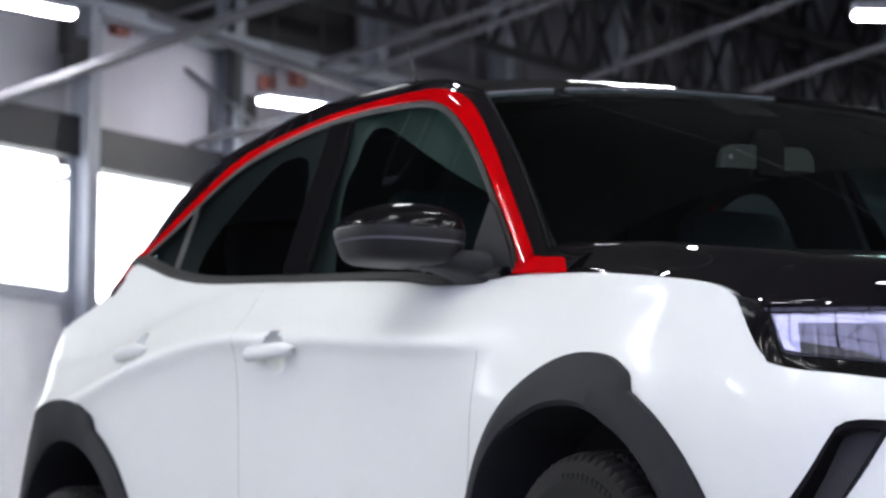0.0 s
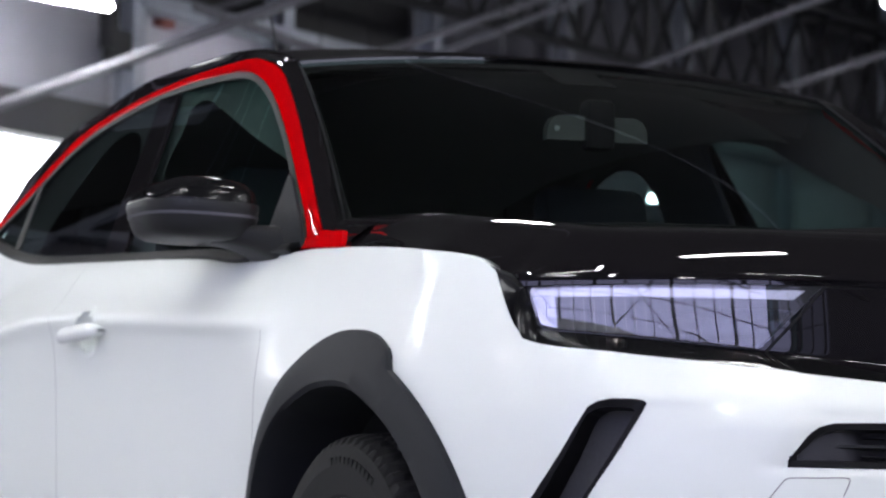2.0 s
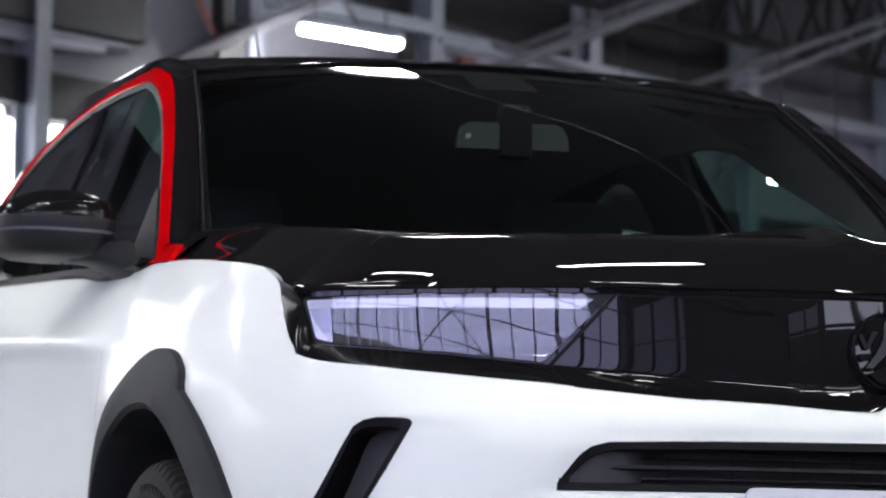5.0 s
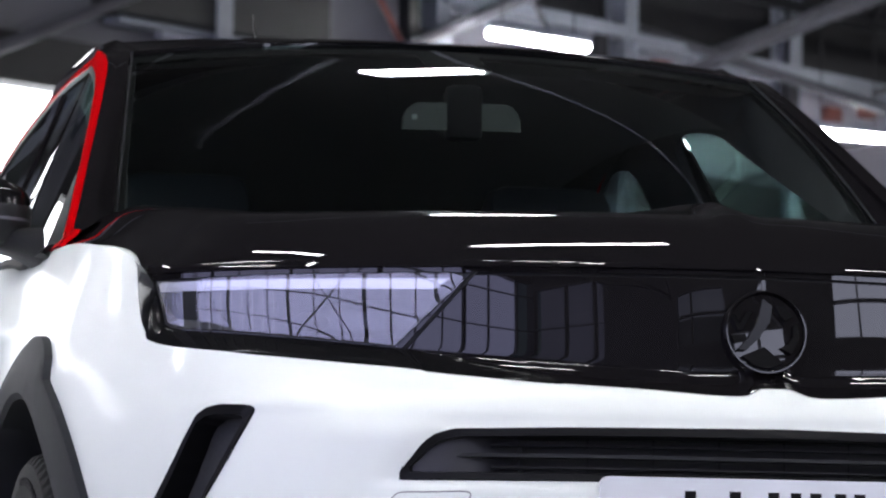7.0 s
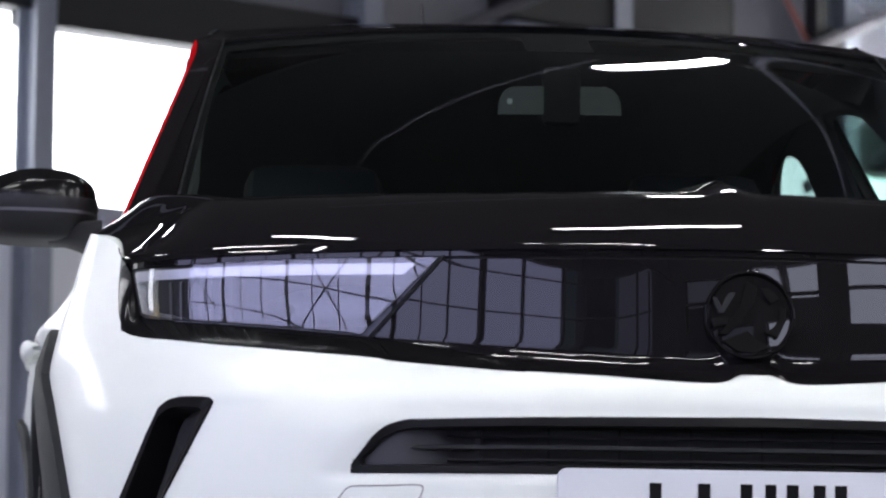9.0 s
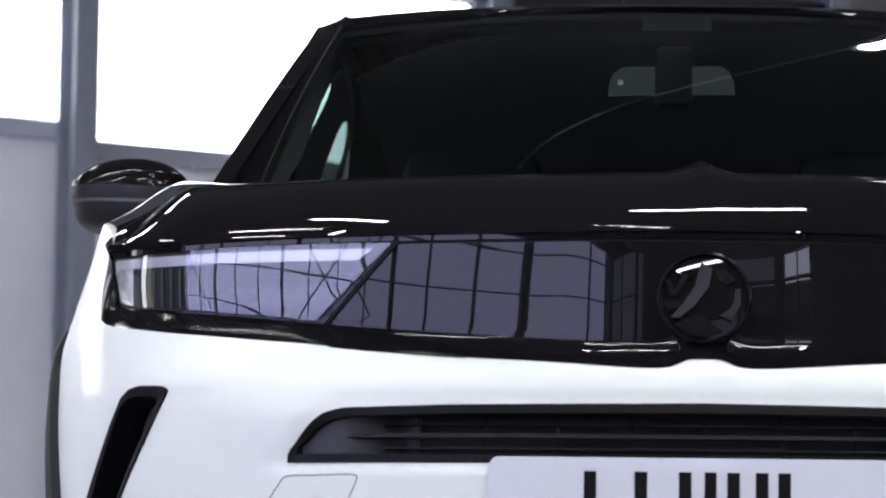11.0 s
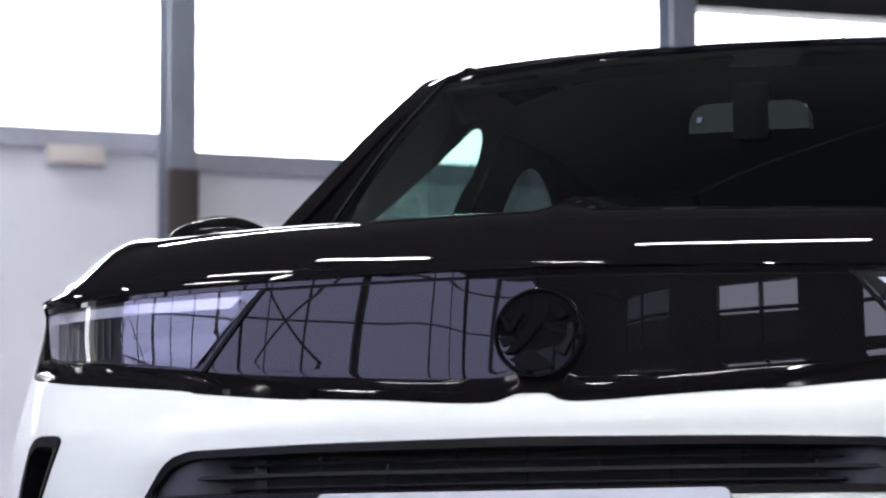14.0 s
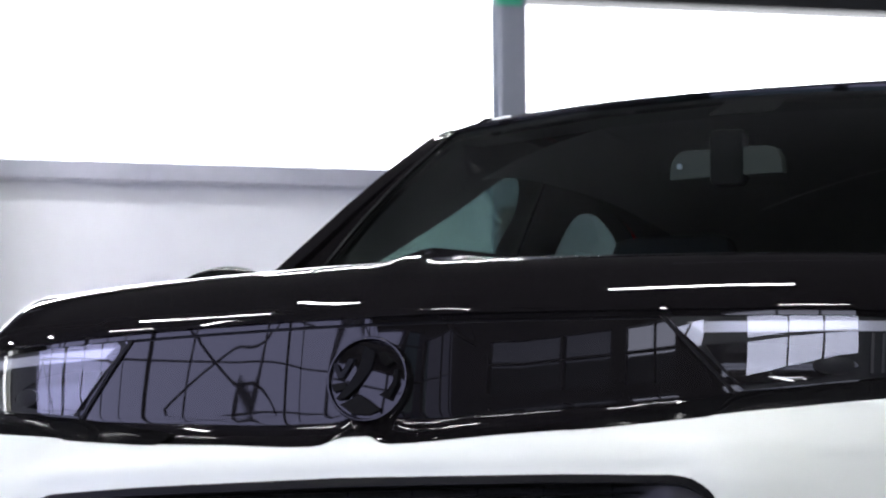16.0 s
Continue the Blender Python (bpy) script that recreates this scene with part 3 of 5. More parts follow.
INTAKE_IN, VENT_IN = shrink(INTAKE, .0055), shrink(VENT, .006)
for s in (-1, 1):
    bm = bmesh.new()
    vs = [[bm.verts.new((p[0], s * p[1], p[2])) for p in r] for r in rows]
    for j in range(len(rows) - 1):
        for i in range(len(OX) - 1):
            c = (rows[j][i] + rows[j + 1][i + 1]) / 2
            gone = any(abs(c[1]) > .55 and math.hypot(c[0] - wx, c[2] - wz) < (.466 if c[0] < wx and wx > -2 else .435) for wx, wz in WHEELS.values())
            if OX[i] > -.6 and (inside(INTAKE_IN, c[1], c[2]) or inside(VENT_IN, c[1], c[2])):
                gone = True
            if OX[i] < -1.8 and any(((c[0] - hx) / .056) ** 2 + ((c[2] - hz + .002) / .040) ** 2 < 1 for hx, hz in HANDLES):
                gone = True
            if not gone:
                bm.faces.new((vs[j][i], vs[j][i + 1], vs[j + 1][i + 1], vs[j + 1][i]))
    bmesh.ops.delete(bm, geom=[v for v in bm.verts if not v.link_faces], context="VERTS")
    part("body_side", bm, WHITE, car, "gloss white painted body side")

# --- wheel arch cladding and liners
def arch_outer(a):
    """Radius of the cladding's outer edge; a is the angle from the front (0) over the top (90 degrees) to the back."""
    deg = math.degrees(a)
    r = .484 + .006 * smooth01((deg - 66) / 10)
    if deg < 66:
        r -= .022 * smooth01((66.5 - deg) / 3.5) * (1 - .8 * smooth01((60 - deg) / 50))
    return r


def arch_inner(which, a):
    """The opening widens towards the sill behind the front wheel."""
    if which == "rear":
        return .395
    return float(np.interp(math.degrees(a), (55, 70, 80, 96, 114, 126, 140, 160), (.381, .383, .391, .400, .420, .440, .456, .460)))


for which, (wx, wz) in WHEELS.items():
    rows_a = []
    for k in range(101):
        a = radians(-22 + 224 * k / 100)
        row = []
        for f, off in ((1.0, -.010), (1.0, .012), (.93, .015), (.5, .017), (.10, .015), (.0, .008), (0, -.05), (0, -.16)):
            ro, ri = arch_outer(a), arch_inner(which, a)
            r = ri + (ro - ri) * f
            x, z = wx + math.cos(a) * r, max(.2, wz + math.sin(a) * r)
            row.append((x, side_y(x, z) + off, z))
        rows_a.append(row)
    right_left(rows_a, "arch_cladding", CLAD, "dark grey textured plastic wheel arch cladding")
    liner = []
    for k in range(41):
        a = radians(-30 + 240 * k / 40)
        rl = arch_inner(which, a) + .012
        liner.append([(wx + math.cos(a) * rl, y, max(.12, wz + math.sin(a) * rl)) for y in (.80, .6, .45)] + [(wx, .45, wz)])
    right_left(liner, "wheel_liner", DARK)

sill = []
for k in range(41):
    x = -1.38 - 1.66 * k / 40
    sill.append([(x, side_y(x, .40) + .004, .40), (x, side_y(x, .39) + .018, .385), (x, side_y(x, .3) + .018, .30), (x, side_y(x, .2) - .01, .20), (x, .6, .19)])
right_left(sill, "sill_cladding", CLAD, "dark grey plastic sill cladding")
part("underbody", box(bmesh.new(), -4.0, -.72, .17, -.2, .72, .24), DARK, car, smooth=False)

# --- wheels
def wheel(x, s):
    w = new("wheel")
    w.parent = car
    w.location = (x, s * .77, .333)
    w.scale = (.957, 1, .957)
    prof = [(.225, -.095), (.240, -.108), (.29, -.112), (.325, -.106), (.338, -.096), (.344, -.080), (.346, -.062), (.338, -.060), (.338, -.052), (.347, -.050),
            (.348, -.018), (.338, -.016), (.338, -.006), (.348, -.004), (.348, .030), (.338, .032), (.338, .042), (.347, .044), (.346, .066), (.344, .080), (.338, .096), (.325, .106), (.29, .112), (.240, .108), (.225, .095)]

    def tread(r, y, k):
        if r > .337 and abs(y) > .045 and k % 3 == 0:
            return r - .007
        if r > .345 and k % 6 == 1:
            return r - .005
        return r
    tyre = part("tyre", lathe(bmesh.new(), prof, 216, shape=tread), RUBBER, w, "black rubber tyre with treaded shoulder", smooth=False)
    bm = lathe(bmesh.new(), [(.226, s * -.09), (.226, s * .085), (.236, s * .10), (.230, s * .104), (.212, s * .088), (.205, s * .02), (.205, s * -.09)], 72)
    rim = part("rim", bm, ALLOY, w, "bright alloy rim")
    for k in range(5):
        a = radians(72 * k + 18)
        for da in (-9, 9):
            b = a + radians(da)
            bm = bmesh.new()
            p = [(.05, .068), (.13, .075), (.215, .085)]
            tube(bm, [(math.cos(a + radians(da * .4)) * .05, s * .068, math.sin(a + radians(da * .4)) * .05), (math.cos(b) * .13, s * .072, math.sin(b) * .13), (math.cos(b) * .216, s * .08, math.sin(b) * .216)], [.020, .017, .019], 8)
            part("spoke", bm, ALLOY, rim)
    part("hub", lathe(bmesh.new(), [(.001, s * .085), (.03, s * .085), (.055, s * .075), (.06, s * .04), (.06, s * -.05)], 32), ALLOY, rim)
    part("brake_disc", lathe(bmesh.new(), [(.06, s * .02), (.15, s * .02), (.15, s * .0), (.06, s * .0)], 48), STEEL, w)
    # raised lettering blocks on the side wall
    for base in (60, 240):
        for k in range(11):
            a = radians(base + 3.6 * k)
            m = Matrix.Rotation(-a + radians(90), 4, "Y")
            bm = box(bmesh.new(), -.005, s * .108, .292, .005, s * .1122, .305, m)
            part("sidewall_mark", bm, RUBBER, tyre, smooth=False)
    return w


for s in (-1, 1):
    for x in (-.935, -3.495):
        wheel(x, s)

# --- visor: the dark glossy face from lamp to lamp
_vx = curve_of([(0, -.112), (.1, -.118), (.2, -.135), (.3, -.157), (.4, -.186), (.5, -.228), (.6, -.284), (.7, -.362), (.766, -.432), (.80, -.485), (.84, -.60)])

_vb = curve_of([(0, .7215), (.016, .7215), (.042, .7105), (.06, .7085), (.32, .7225), (.48, .7375), (.62, .754), (.72, .770), (.755, .781), (.778, .801), (.79, .83), (.797, .89)])


def visor_x(y, z):
    low = max(0.0, 1 - (z - float(_vb(abs(y)))) / .042)
    return float(_vx(abs(y))) - .46 * (max(z, .745) - .745) ** 2 + .0026 + .030 * low * low * (1 - float(smooth01((abs(y) - .45) / .3)))


def visor_place(y, z, d):
    e = .004
    dx = (visor_x(abs(y) + e, z) - visor_x(abs(y) - e, z)) / (2 * e) if abs(y) > e else 0
    n = Vector((1, -dx * (1 if y > 0 else -1), .92 * (max(z, .745) - .745))).normalized()
    return Vector((visor_x(y, z), y, z)) + n * d


ys = [i / 100 for i in range(0, 76)] + [.762, .77, .777, .783, .788, .792, .796]


def visor_strip(z_lo, z_hi, d, y0=0.0, y1=.792, n=14):
    """Rows across the visor between two height functions, both sides in one sheet."""
    yy = [-y for y in reversed(ys) if y0 <= y <= y1] + [y for y in ys if y0 < y <= y1]
    return [[visor_place(y, z_lo(abs(y)) + (z_hi(abs(y)) - z_lo(abs(y))) * j / n, d(j / n)) for y in yy] for j in range(n + 1)]


# lower lip, proud and rounded, then the panel
LIP = ((0, .0), (0, .0105), (.12, .0118), (.3, .012), (.5, .0106), (.7, .0074), (.87, .0032), (1, .0))
lip = [[visor_place(y, float(_vb(abs(y))) - .004 + .026 * f, d * (1 - float(smooth01((abs(y) - .30) / .22)))) for y in [-.55 + .01 * k for k in range(111)]] for f, d in LIP]
part("visor_lip", sheet(lip), BLACK, car, "gloss black lip along the visor")
panel = visor_strip(lambda y: max(float(_vb(y)) + .012, .0), lambda y: .8745, lambda f: 0.0, y1=.778, n=16)
part("visor", sheet(panel), BLACK, car, "gloss black face panel between the headlamps")
ledge = visor_strip(lambda y: .8785, lambda y: .897, lambda f: .0005, y1=.778, n=6)
part("panel_joint", sheet(visor_strip(lambda y: .872, lambda y: .881, lambda f: -.003, y1=.778, n=2)), INK, car, "dark joint above the visor")
part("visor_top_strip", sheet(ledge), BLACK, car, "gloss black strip under the bonnet edge")

# --- headlamps
def lamp_poly(inset=0.0):
    p = [(.389, .8765), (.768, .8765), (.7705, .873), (.7595, .816), (.753, .8105), (.738, .8075), (.484, .7785)]
    return shrink(p, inset) if inset else p


for s in (-1, 1):
    lamp = new("headlamp")
    lamp.parent = car
    lamp["label"] = "slim headlamp with a white hooked light guide"
    at = lambda y, z, d, s=s: visor_place(s * y, z, d)
    part("housing", patch(lamp_poly(), lambda u, v, d: at(u, v, d + .0008), .004, .02), TRIM, lamp, "dark lamp interior")
    bar = [(.414, .8695), (.763, .8738), (.7660, .8715), (.7640, .8605), (.7395, .8602), (.433, .8550)]
    leg = [(.7395, .8600), (.7640, .8603), (.7565, .8185), (.753, .8158), (.7375, .8115)]
    part("guide_leg", patch(leg, lambda u, v, d: at(u, v, d + .0019), .004, .02), LEG, lamp, "satin lower leg of the light guide")
    part("light_guide", patch(bar, lambda u, v, d: at(u, v, d + .0019), .004, .02), GUIDE, lamp, "white hooked light guide")
    # a pointed bowl inboard with a dull projector lens, and upright ribs outboard of it
    drop = [(.434, .838), (.470, .8405), (.520, .840), (.560, .836), (.592, .827), (.610, .818), (.616, .812), (.606, .804), (.580, .797), (.540, .791), (.478, .787), (.456, .812)]
    bowl = lambda u, v, d: at(u, v, d + .0060 - .004 * max(0.0, 1 - ((u - .515) / .110) ** 2 - ((v - .813) / .028) ** 2))
    reflector = part("reflector", patch(drop, bowl, .0008, .006), BLACK, lamp, "dark pointed reflector bowl")
    dome = [(.588 + .024 * math.cos(2 * math.pi * k / 24), .812 + .0125 * math.sin(2 * math.pi * k / 24)) for k in range(24)]
    part("projector_lens", patch(dome, lambda u, v, d: at(u, v, d + .0055 + .002 * max(0.0, 1 - ((u - .588) / .024) ** 2 - ((v - .812) / .0125) ** 2)), .003, .005), TRIM, reflector, "dull dark projector lens")
    for k in range(8):
        yr = .632 + .0125 * k
        rib = [(yr, .8555), (yr + .0028, .8555), (yr + .0012, .806 - .028 * (.72 - yr)), (yr - .0016, .806 - .028 * (.72 - yr))]
        part("rib", patch(rib, lambda u, v, d: at(u, v, d + .0030), .002, .02), LENSGREY, lamp)
    # rounded gloss edge between the white body and the lamp
    x_e, y_e = skin(TOP)
    pick = [i for i in range(len(OX)) if OX[i] > -.545 and OY[i] > .30]
    edge = [(x_e[i], y_e[i], TOP[i], NX[i], NY[i]) for i in pick][::-1]
    n_turn = min(range(len(edge)), key=lambda i: abs(edge[i][0] + .400))
    outer_line = np.concatenate([resample(edge[:n_turn + 1], 22)[:-1], resample(edge[n_turn:], 60)])
    inner_yz = np.concatenate([resample([(.783, .8965), (.7715, .8740), (.7615, .820), (.7585, .813)], 22)[:-1], resample([(.7585, .813), (.752, .8085), (.738, .8060), (.47, .7745), (.42, .765), (.30, .744)], 60)])
    rows = []
    for (ex, ey, ez, nx, ny), (iy, iz) in zip(outer_line, inner_yz):
        p0, p1 = Vector((ex, s * ey, ez)), at(iy, iz, .0035)
        out = Vector((nx, s * ny, .25)).normalized()
        row = [p0 - out * .012 + Vector((0, 0, .001))]
        full = (.30 + .70 * float(smooth01((.79 - iz) / .02))) * float(smooth01((iy - .44) / .12))
        for f, lift in ((0, -.001), (.10, .0012), (.25, .0030), (.45, .0046), (.65, .0046), (.85, .0026), (1.0, .0)):
            row.append(p0 + (p1 - p0) * f + out * (lift * full))
        row.append(p1 - out * .006)
        rows.append(row)
    part("surround", sheet(rows), EDGING, lamp, "rounded gloss black edge round the lamp")
    ring = [(.484, .765), (.386, .8785), (.380, .8785), (.478, .765)]
    part("joint", patch(ring, lambda u, v, d: at(u, v, d + .003), .006, .02), INK, lamp)
    def lens_d(y, z):
        """The lens rounds off towards both ends and below."""
        return .0105 - .20 * max(0.0, .58 - y) ** 2 - .42 * max(0.0, y - .62) ** 2 - .0024 * (max(0.0, y - .48) / .27) ** 1.5 * (max(0.0, .866 - z) / .05) ** 2
    part("lens", sheet([[at(a[0] + (b[0] - a[0]) * i / 24, a[1] + (b[1] - a[1]) * i / 24, lens_d(a[0] + (b[0] - a[0]) * i / 24, a[1] + (b[1] - a[1]) * i / 24)) for i in range(25)] for a, b in
         [((.389 + .093 * f, .876 - .097 * f), (.7685 - .010 * f, .8755 - .063 * f)) for f in [k / 10 for k in range(11)]]]), LENS, lamp, "clear lens")

# --- round emblem, a plain ring with a plain raised shape
emblem = new("emblem")
emblem.parent = car
emblem["label"] = "round gloss black emblem"
emblem.location = visor_place(0, .802, .004)
emblem.rotation_euler = (0, radians(-7), 0)


def disc_y_to_x(bm):
    for v in bm.verts:
        v.co = Vector((v.co.y, v.co.x, v.co.z))
    return bm


part("ring", disc_y_to_x(lathe(bmesh.new(), [(.0535, 0), (.0535, .006), (.0545, .008), (.0565, .008), (.058, .005), (.058, 0)], 64)), BLACK, emblem)
part("disc", disc_y_to_x(lathe(bmesh.new(), [(.0005, .003), (.03, .003), (.052, .002), (.053, -.004)], 48)), BLACK, emblem)
# plain raised facets: chevron, bar, blade, wedge, tail and cap, each tilted its own way
FACETS = [([(-.049, .022), (-.043, .022), (-.037, .010), (-.027, .028), (-.018, .028), (-.034, .002), (-.041, .002)], -.06, .04),
          ([(-.050, -.006), (-.030, -.004), (-.028, -.012), (-.046, -.016)], -.05, .25),
          ([(-.004, .045), (.010, .036), (.006, .014), (-.012, -.010), (-.030, -.026), (-.042, -.026), (-.026, -.008), (-.012, .014)], -.12, .02),
          ([(-.036, -.034), (-.006, -.022), (.022, -.042), (.004, -.049), (-.018, -.047)], .0, .30),
          ([(.018, -.022), (.034, -.030), (.045, -.008), (.045, .012), (.038, .010), (.037, -.006), (.030, -.016)], .15, -.1),
          ([(.014, .036), (.026, .036), (.038, .022), (.027, .015), (.019, .023)], -.1, -.2)]
for poly, tu, tv in FACETS:
    cu, cv = sum(p[0] for p in poly) / len(poly), sum(p[1] for p in poly) / len(poly)
    bm = patch(poly, lambda u, v, d: Vector((.0085 + d + tu * (u - cu) + tv * (v - cv), u, v)), .008, .03)
    part("raised_facet", bm, EDGING, emblem, smooth=False)

# --- bumper openings
def bumper_place(u, v, d):
    e = .004
    x = front_x(u, v)
    dx = (front_x(abs(u) + e, v) - front_x(max(0, abs(u) - e), v)) / (2 * e)
    n = Vector((1, -dx * (1 if u > 0 else -1), 0)).normalized()
    return Vector((x, u, v)) + n * d


def ringed(poly, cut, name, label, depth, s=1, mat=TRIM):
    """A frame round an opening: proud edge, inner wall, back."""
    q = [(s * u, v) for u, v in poly]
    p = resample(q + [q[0]], 160)[:-1]
    c = p.mean(0)
    rowsr = []
    for f, d in ((1.0, -.004), (1.0, .0022), (.985, .0035), (.89, .0022), (.875, -.008), (.86, -depth)):
        g = []
        for u, v in p:
            du, dv = (u - c[0]), (v - c[1])
            k = (1 - f) * cut
            L = max(1e-6, math.hypot(du, dv))
            uu = u - math.copysign(min(abs(du), k * 1.0), du) * (abs(du) / max(abs(p[:, 0] - c[0]))) if abs(du) > 1e-6 else u
            vv = v - math.copysign(min(abs(dv), k), dv) * (abs(dv) / max(abs(p[:, 1] - c[1])))
            g.append(bumper_place(uu, vv, d))
        rowsr.append(g)
    ob = part(name, sheet(rowsr, closed=True), mat, car, label)
    back = patch([(float(u), float(v)) for u, v in (p - c) * .99 + c][::4], lambda u, v, d: bumper_place(u, v, d - depth + .002), .002, .05)
    part("back", back, DARK, ob)
    return ob


intake = ringed(INTAKE, .11, "lower_intake", "black lower air intake with slats", .05, 1, INK)
for z, th, deep, reach in ((.626, .006, .010, .462), (.651, .0035, .018, .395), (.640, .0035, .018, .395), (.611, .0035, .018, .395)):
    rows_s = []
    for k in range(61):
        y = -reach + 2 * reach * k / 60
        rows_s.append([bumper_place(y, z - th / 2, -.035), bumper_place(y, z - th / 2, -deep - .003), bumper_place(y, z - th * .3, -deep), bumper_place(y, z + th / 2, -deep - .002), bumper_place(y, z + th / 2, -.035)])
    part("slat", sheet(rows_s), CLAD if th > .005 else TRIM, intake)
for k in range(9):
    y = -.36 + .09 * k
    bm = sheet([[bumper_place(y, .604, -.022), bumper_place(y, .652, -.022)], [bumper_place(y + .003, .604, -.022), bumper_place(y + .003, .652, -.022)]])
    part("divider", bm, TRIM, intake)
for s in (-1, 1):
    bm = patch([(s * .355, .599), (s * .355, .657), (s * .438, .655), (s * .458, .650), (s * .474, .640), (s * .502, .600)], lambda u, v, d: bumper_place(u, v, d - .009 - .034 * float(smooth01((.445 - abs(u)) / .08))), .006, .015)
    part("blank_panel", bm, BLANK, intake, "smooth dark grey blanking panel")
    v = ringed(VENT, .12, "side_vent", "black slanted vent in the bumper", .045, s, INK)

plate = new("number_plate")
plate.parent = car
plate["label"] = "white number plate"
corner = [(.248 + .012 * math.cos(a), .588 + .012 * math.sin(a)) for a in [math.pi / 2 * k / 6 for k in range(7)]]
corner = [(u, 1.088 - v) for u, v in reversed(corner)] + corner
bm = patch(corner + [(-u, v) for u, v in reversed(corner)], lambda u, v, d: Vector((.006 + d, u, v)), .008, .2)
part("plate_board", bm, PLATE, plate, smooth=False)
part("plate_holder", box(bmesh.new(), -.03, -.25, .495, -.003, .25, .595), TRIM, plate, smooth=False)
for y0, y1, z0, z1 in ((-.146, -.131, .504, .583), (-.085, -.070, .504, .583), (-.032, -.017, .545, .583), (-.001, .013, .545, .583), (.026, .041, .545, .583), (.060, .075, .545, .583), (.087, .102, .504, .583), (-.024, .006, .504, .54), (.034, .067, .504, .54)):
    part("plate_bar", box(bmesh.new(), .006, y0, z0, .0075, y1, z1), INK, plate, smooth=False)

# towing eye cover: a fine groove
groove = spline([(-.534, .545), (-.520, .566), (-.513, .5745), (-.503, .577), (-.47, .5775), (-.432, .5785), (-.4225, .5765), (-.4225, .570), (-.431, .5505)], 6)
bm = bmesh.new()
tube(bm, [bumper_place(float(u), float(v), -.0003) for u, v in groove], .0011, 6)
part("tow_cover_joint", bm, JOINT, car)

# lower bumper apron
bm = sheet([[bumper_place(y, z, .006 if z < .40 else .001) for y in [-.62 + 1.24 * k / 60 for k in range(61)]] for z in (.40, .39, .34, .28, .22)])
part("lower_apron", bm, CLAD, car, "dark grey plastic lower apron")

LAMPS = [((-21.44, 5.07, 4.67), (-21.36, 5.78, 4.58)), ((-22.99, 7.93, 4.30), (-23.2, 8.6, 4.30)), ((-14.93, 8.26, 3.94), (-14.5, 9.4, 3.94))]
# ceiling rows; unseen lamps at a -27 and -35 added to brighten far wall
for a, b in ((-19, -10), (5, -11), (-19, -4), (5.5, -7), (6, -1), (6, 5), (6, 10), (-3, 5.5), (-3, 10), (-11, 5), (-11, 10), (-19, 4), (-12, -1), (2, 9), (-27, -10), (-35, -10), (-27, -4)):
    LAMPS.append((hall(a, b, 6.2), hall(a + 1.8, b, 6.2)))
LAMPS.append((hall(-4.68, -4.80, 5.0), hall(-5.58, -4.92, 5.0)))
LAMPS.append((hall(-15.85, -10.2, 3.28), hall(-16.12, -9.8, 3.28)))
LAMPS.append((hall(-17.97, -10.2, 3.16), hall(-18.22, -9.8, 3.16)))
LAMPS.append((hall(-.4, -1.25, 6.2), hall(-1.9, -.95, 6.2)))
LAMPS.append((hall(1.5, -3.2, 6.2), hall(1.76, -1.9, 6.2)))
for a, b in ((-1.5, 8), (1.5, 6)):
    LAMPS.append((hall(a, b, 6.2), hall(a + .5, b + 2.2, 6.2)))
# two unseen fill lamps, added to brighten the window wall
LAMPS.append((hall(-3, -10.5, 6.2), hall(-1.2, -10.5, 6.2)))
LAMPS.append((hall(-2.4, -13.8, 5.7), hall(.8, -13.8, 5.7)))
# rows of long lamps high at the glazed end, added to light the nose
for a, b in ((4, -5), (4, 2), (4, 8), (9.5, -5), (9.5, 2), (9.5, 8), (13.2, -2), (13.2, 5)):
    LAMPS.append((hall(a, b, 7.42), hall(a, b + 2.4, 7.42)))
PIPES = [(hall(-7.7, -7.4, 6.2), hall(-7.15, -6.1, 6.2), hall(-6.6, -4.7, 6.2), hall(-5.6, -1.7, 6.2)),
         (hall(-6.2, -6.3, 6.2), hall(-4.75, -5.5, 6.2), hall(-3.65, -4.98, 6.2), hall(-2.8, -4.72, 6.2), hall(-1.9, -4.6, 6.2))]
BRACES = [((-21.92, 10.13, 4.5), (-20.8, 11.9, 5.3), .05), ((-22.77, 8.38, 4.43), (-21.7, 10.3, 5.28), .045), ((-21.4, 11.1, 4.36), (-20.4, 12.6, 4.98), .05),
          ((-22.2, 4.6, 3.69), (-20.6, 8.2, 5.17), .075), ((-24.6, 6.8, 3.75), (-23.4, 9.4, 4.6), .04), ((-23.6, 6.1, 5.3), (-22.6, 8.8, 4.33), .07),
          ((-24.1, 6.9, 4.79), (-23.2, 9.1, 5.7), .045), ((-23.5, 8.6, 4.69), (-22.5, 10.7, 5.5), .05), ((-24.3, 7.1, 5.16), (-23.9, 8.35, 4.2), .03),
          (hall(-12.2, -14.7, 4.02), hall(-14.2, -14.7, 4.86), .07), (hall(-15.1, -14.7, 4.15), hall(-17.4, -14.7, 5.08), .08), (hall(-17.35, -14.75, 5.1), hall(-17.75, -14.75, 4.72), .035)]

# --- bonnet
_rise = curve_of([(0, 0), (.010, .012), (.04, .036), (.08, .060), (.12, .075), (.20, .088), (.35, .101), (.55, .115), (.75, .129), (1.0, .147), (1.3, .165)])
_edge_y = {}


def edge_y(x):
    """Half width of the bonnet at x, where it meets the wing."""
    k = round(x, 3)
    if k not in _edge_y:
        _edge_y[k] = side_y(x, float(_side_top(x)))
    return _edge_y[k]


def bonnet_front(y):
    return visor_x(y, .90) + .004


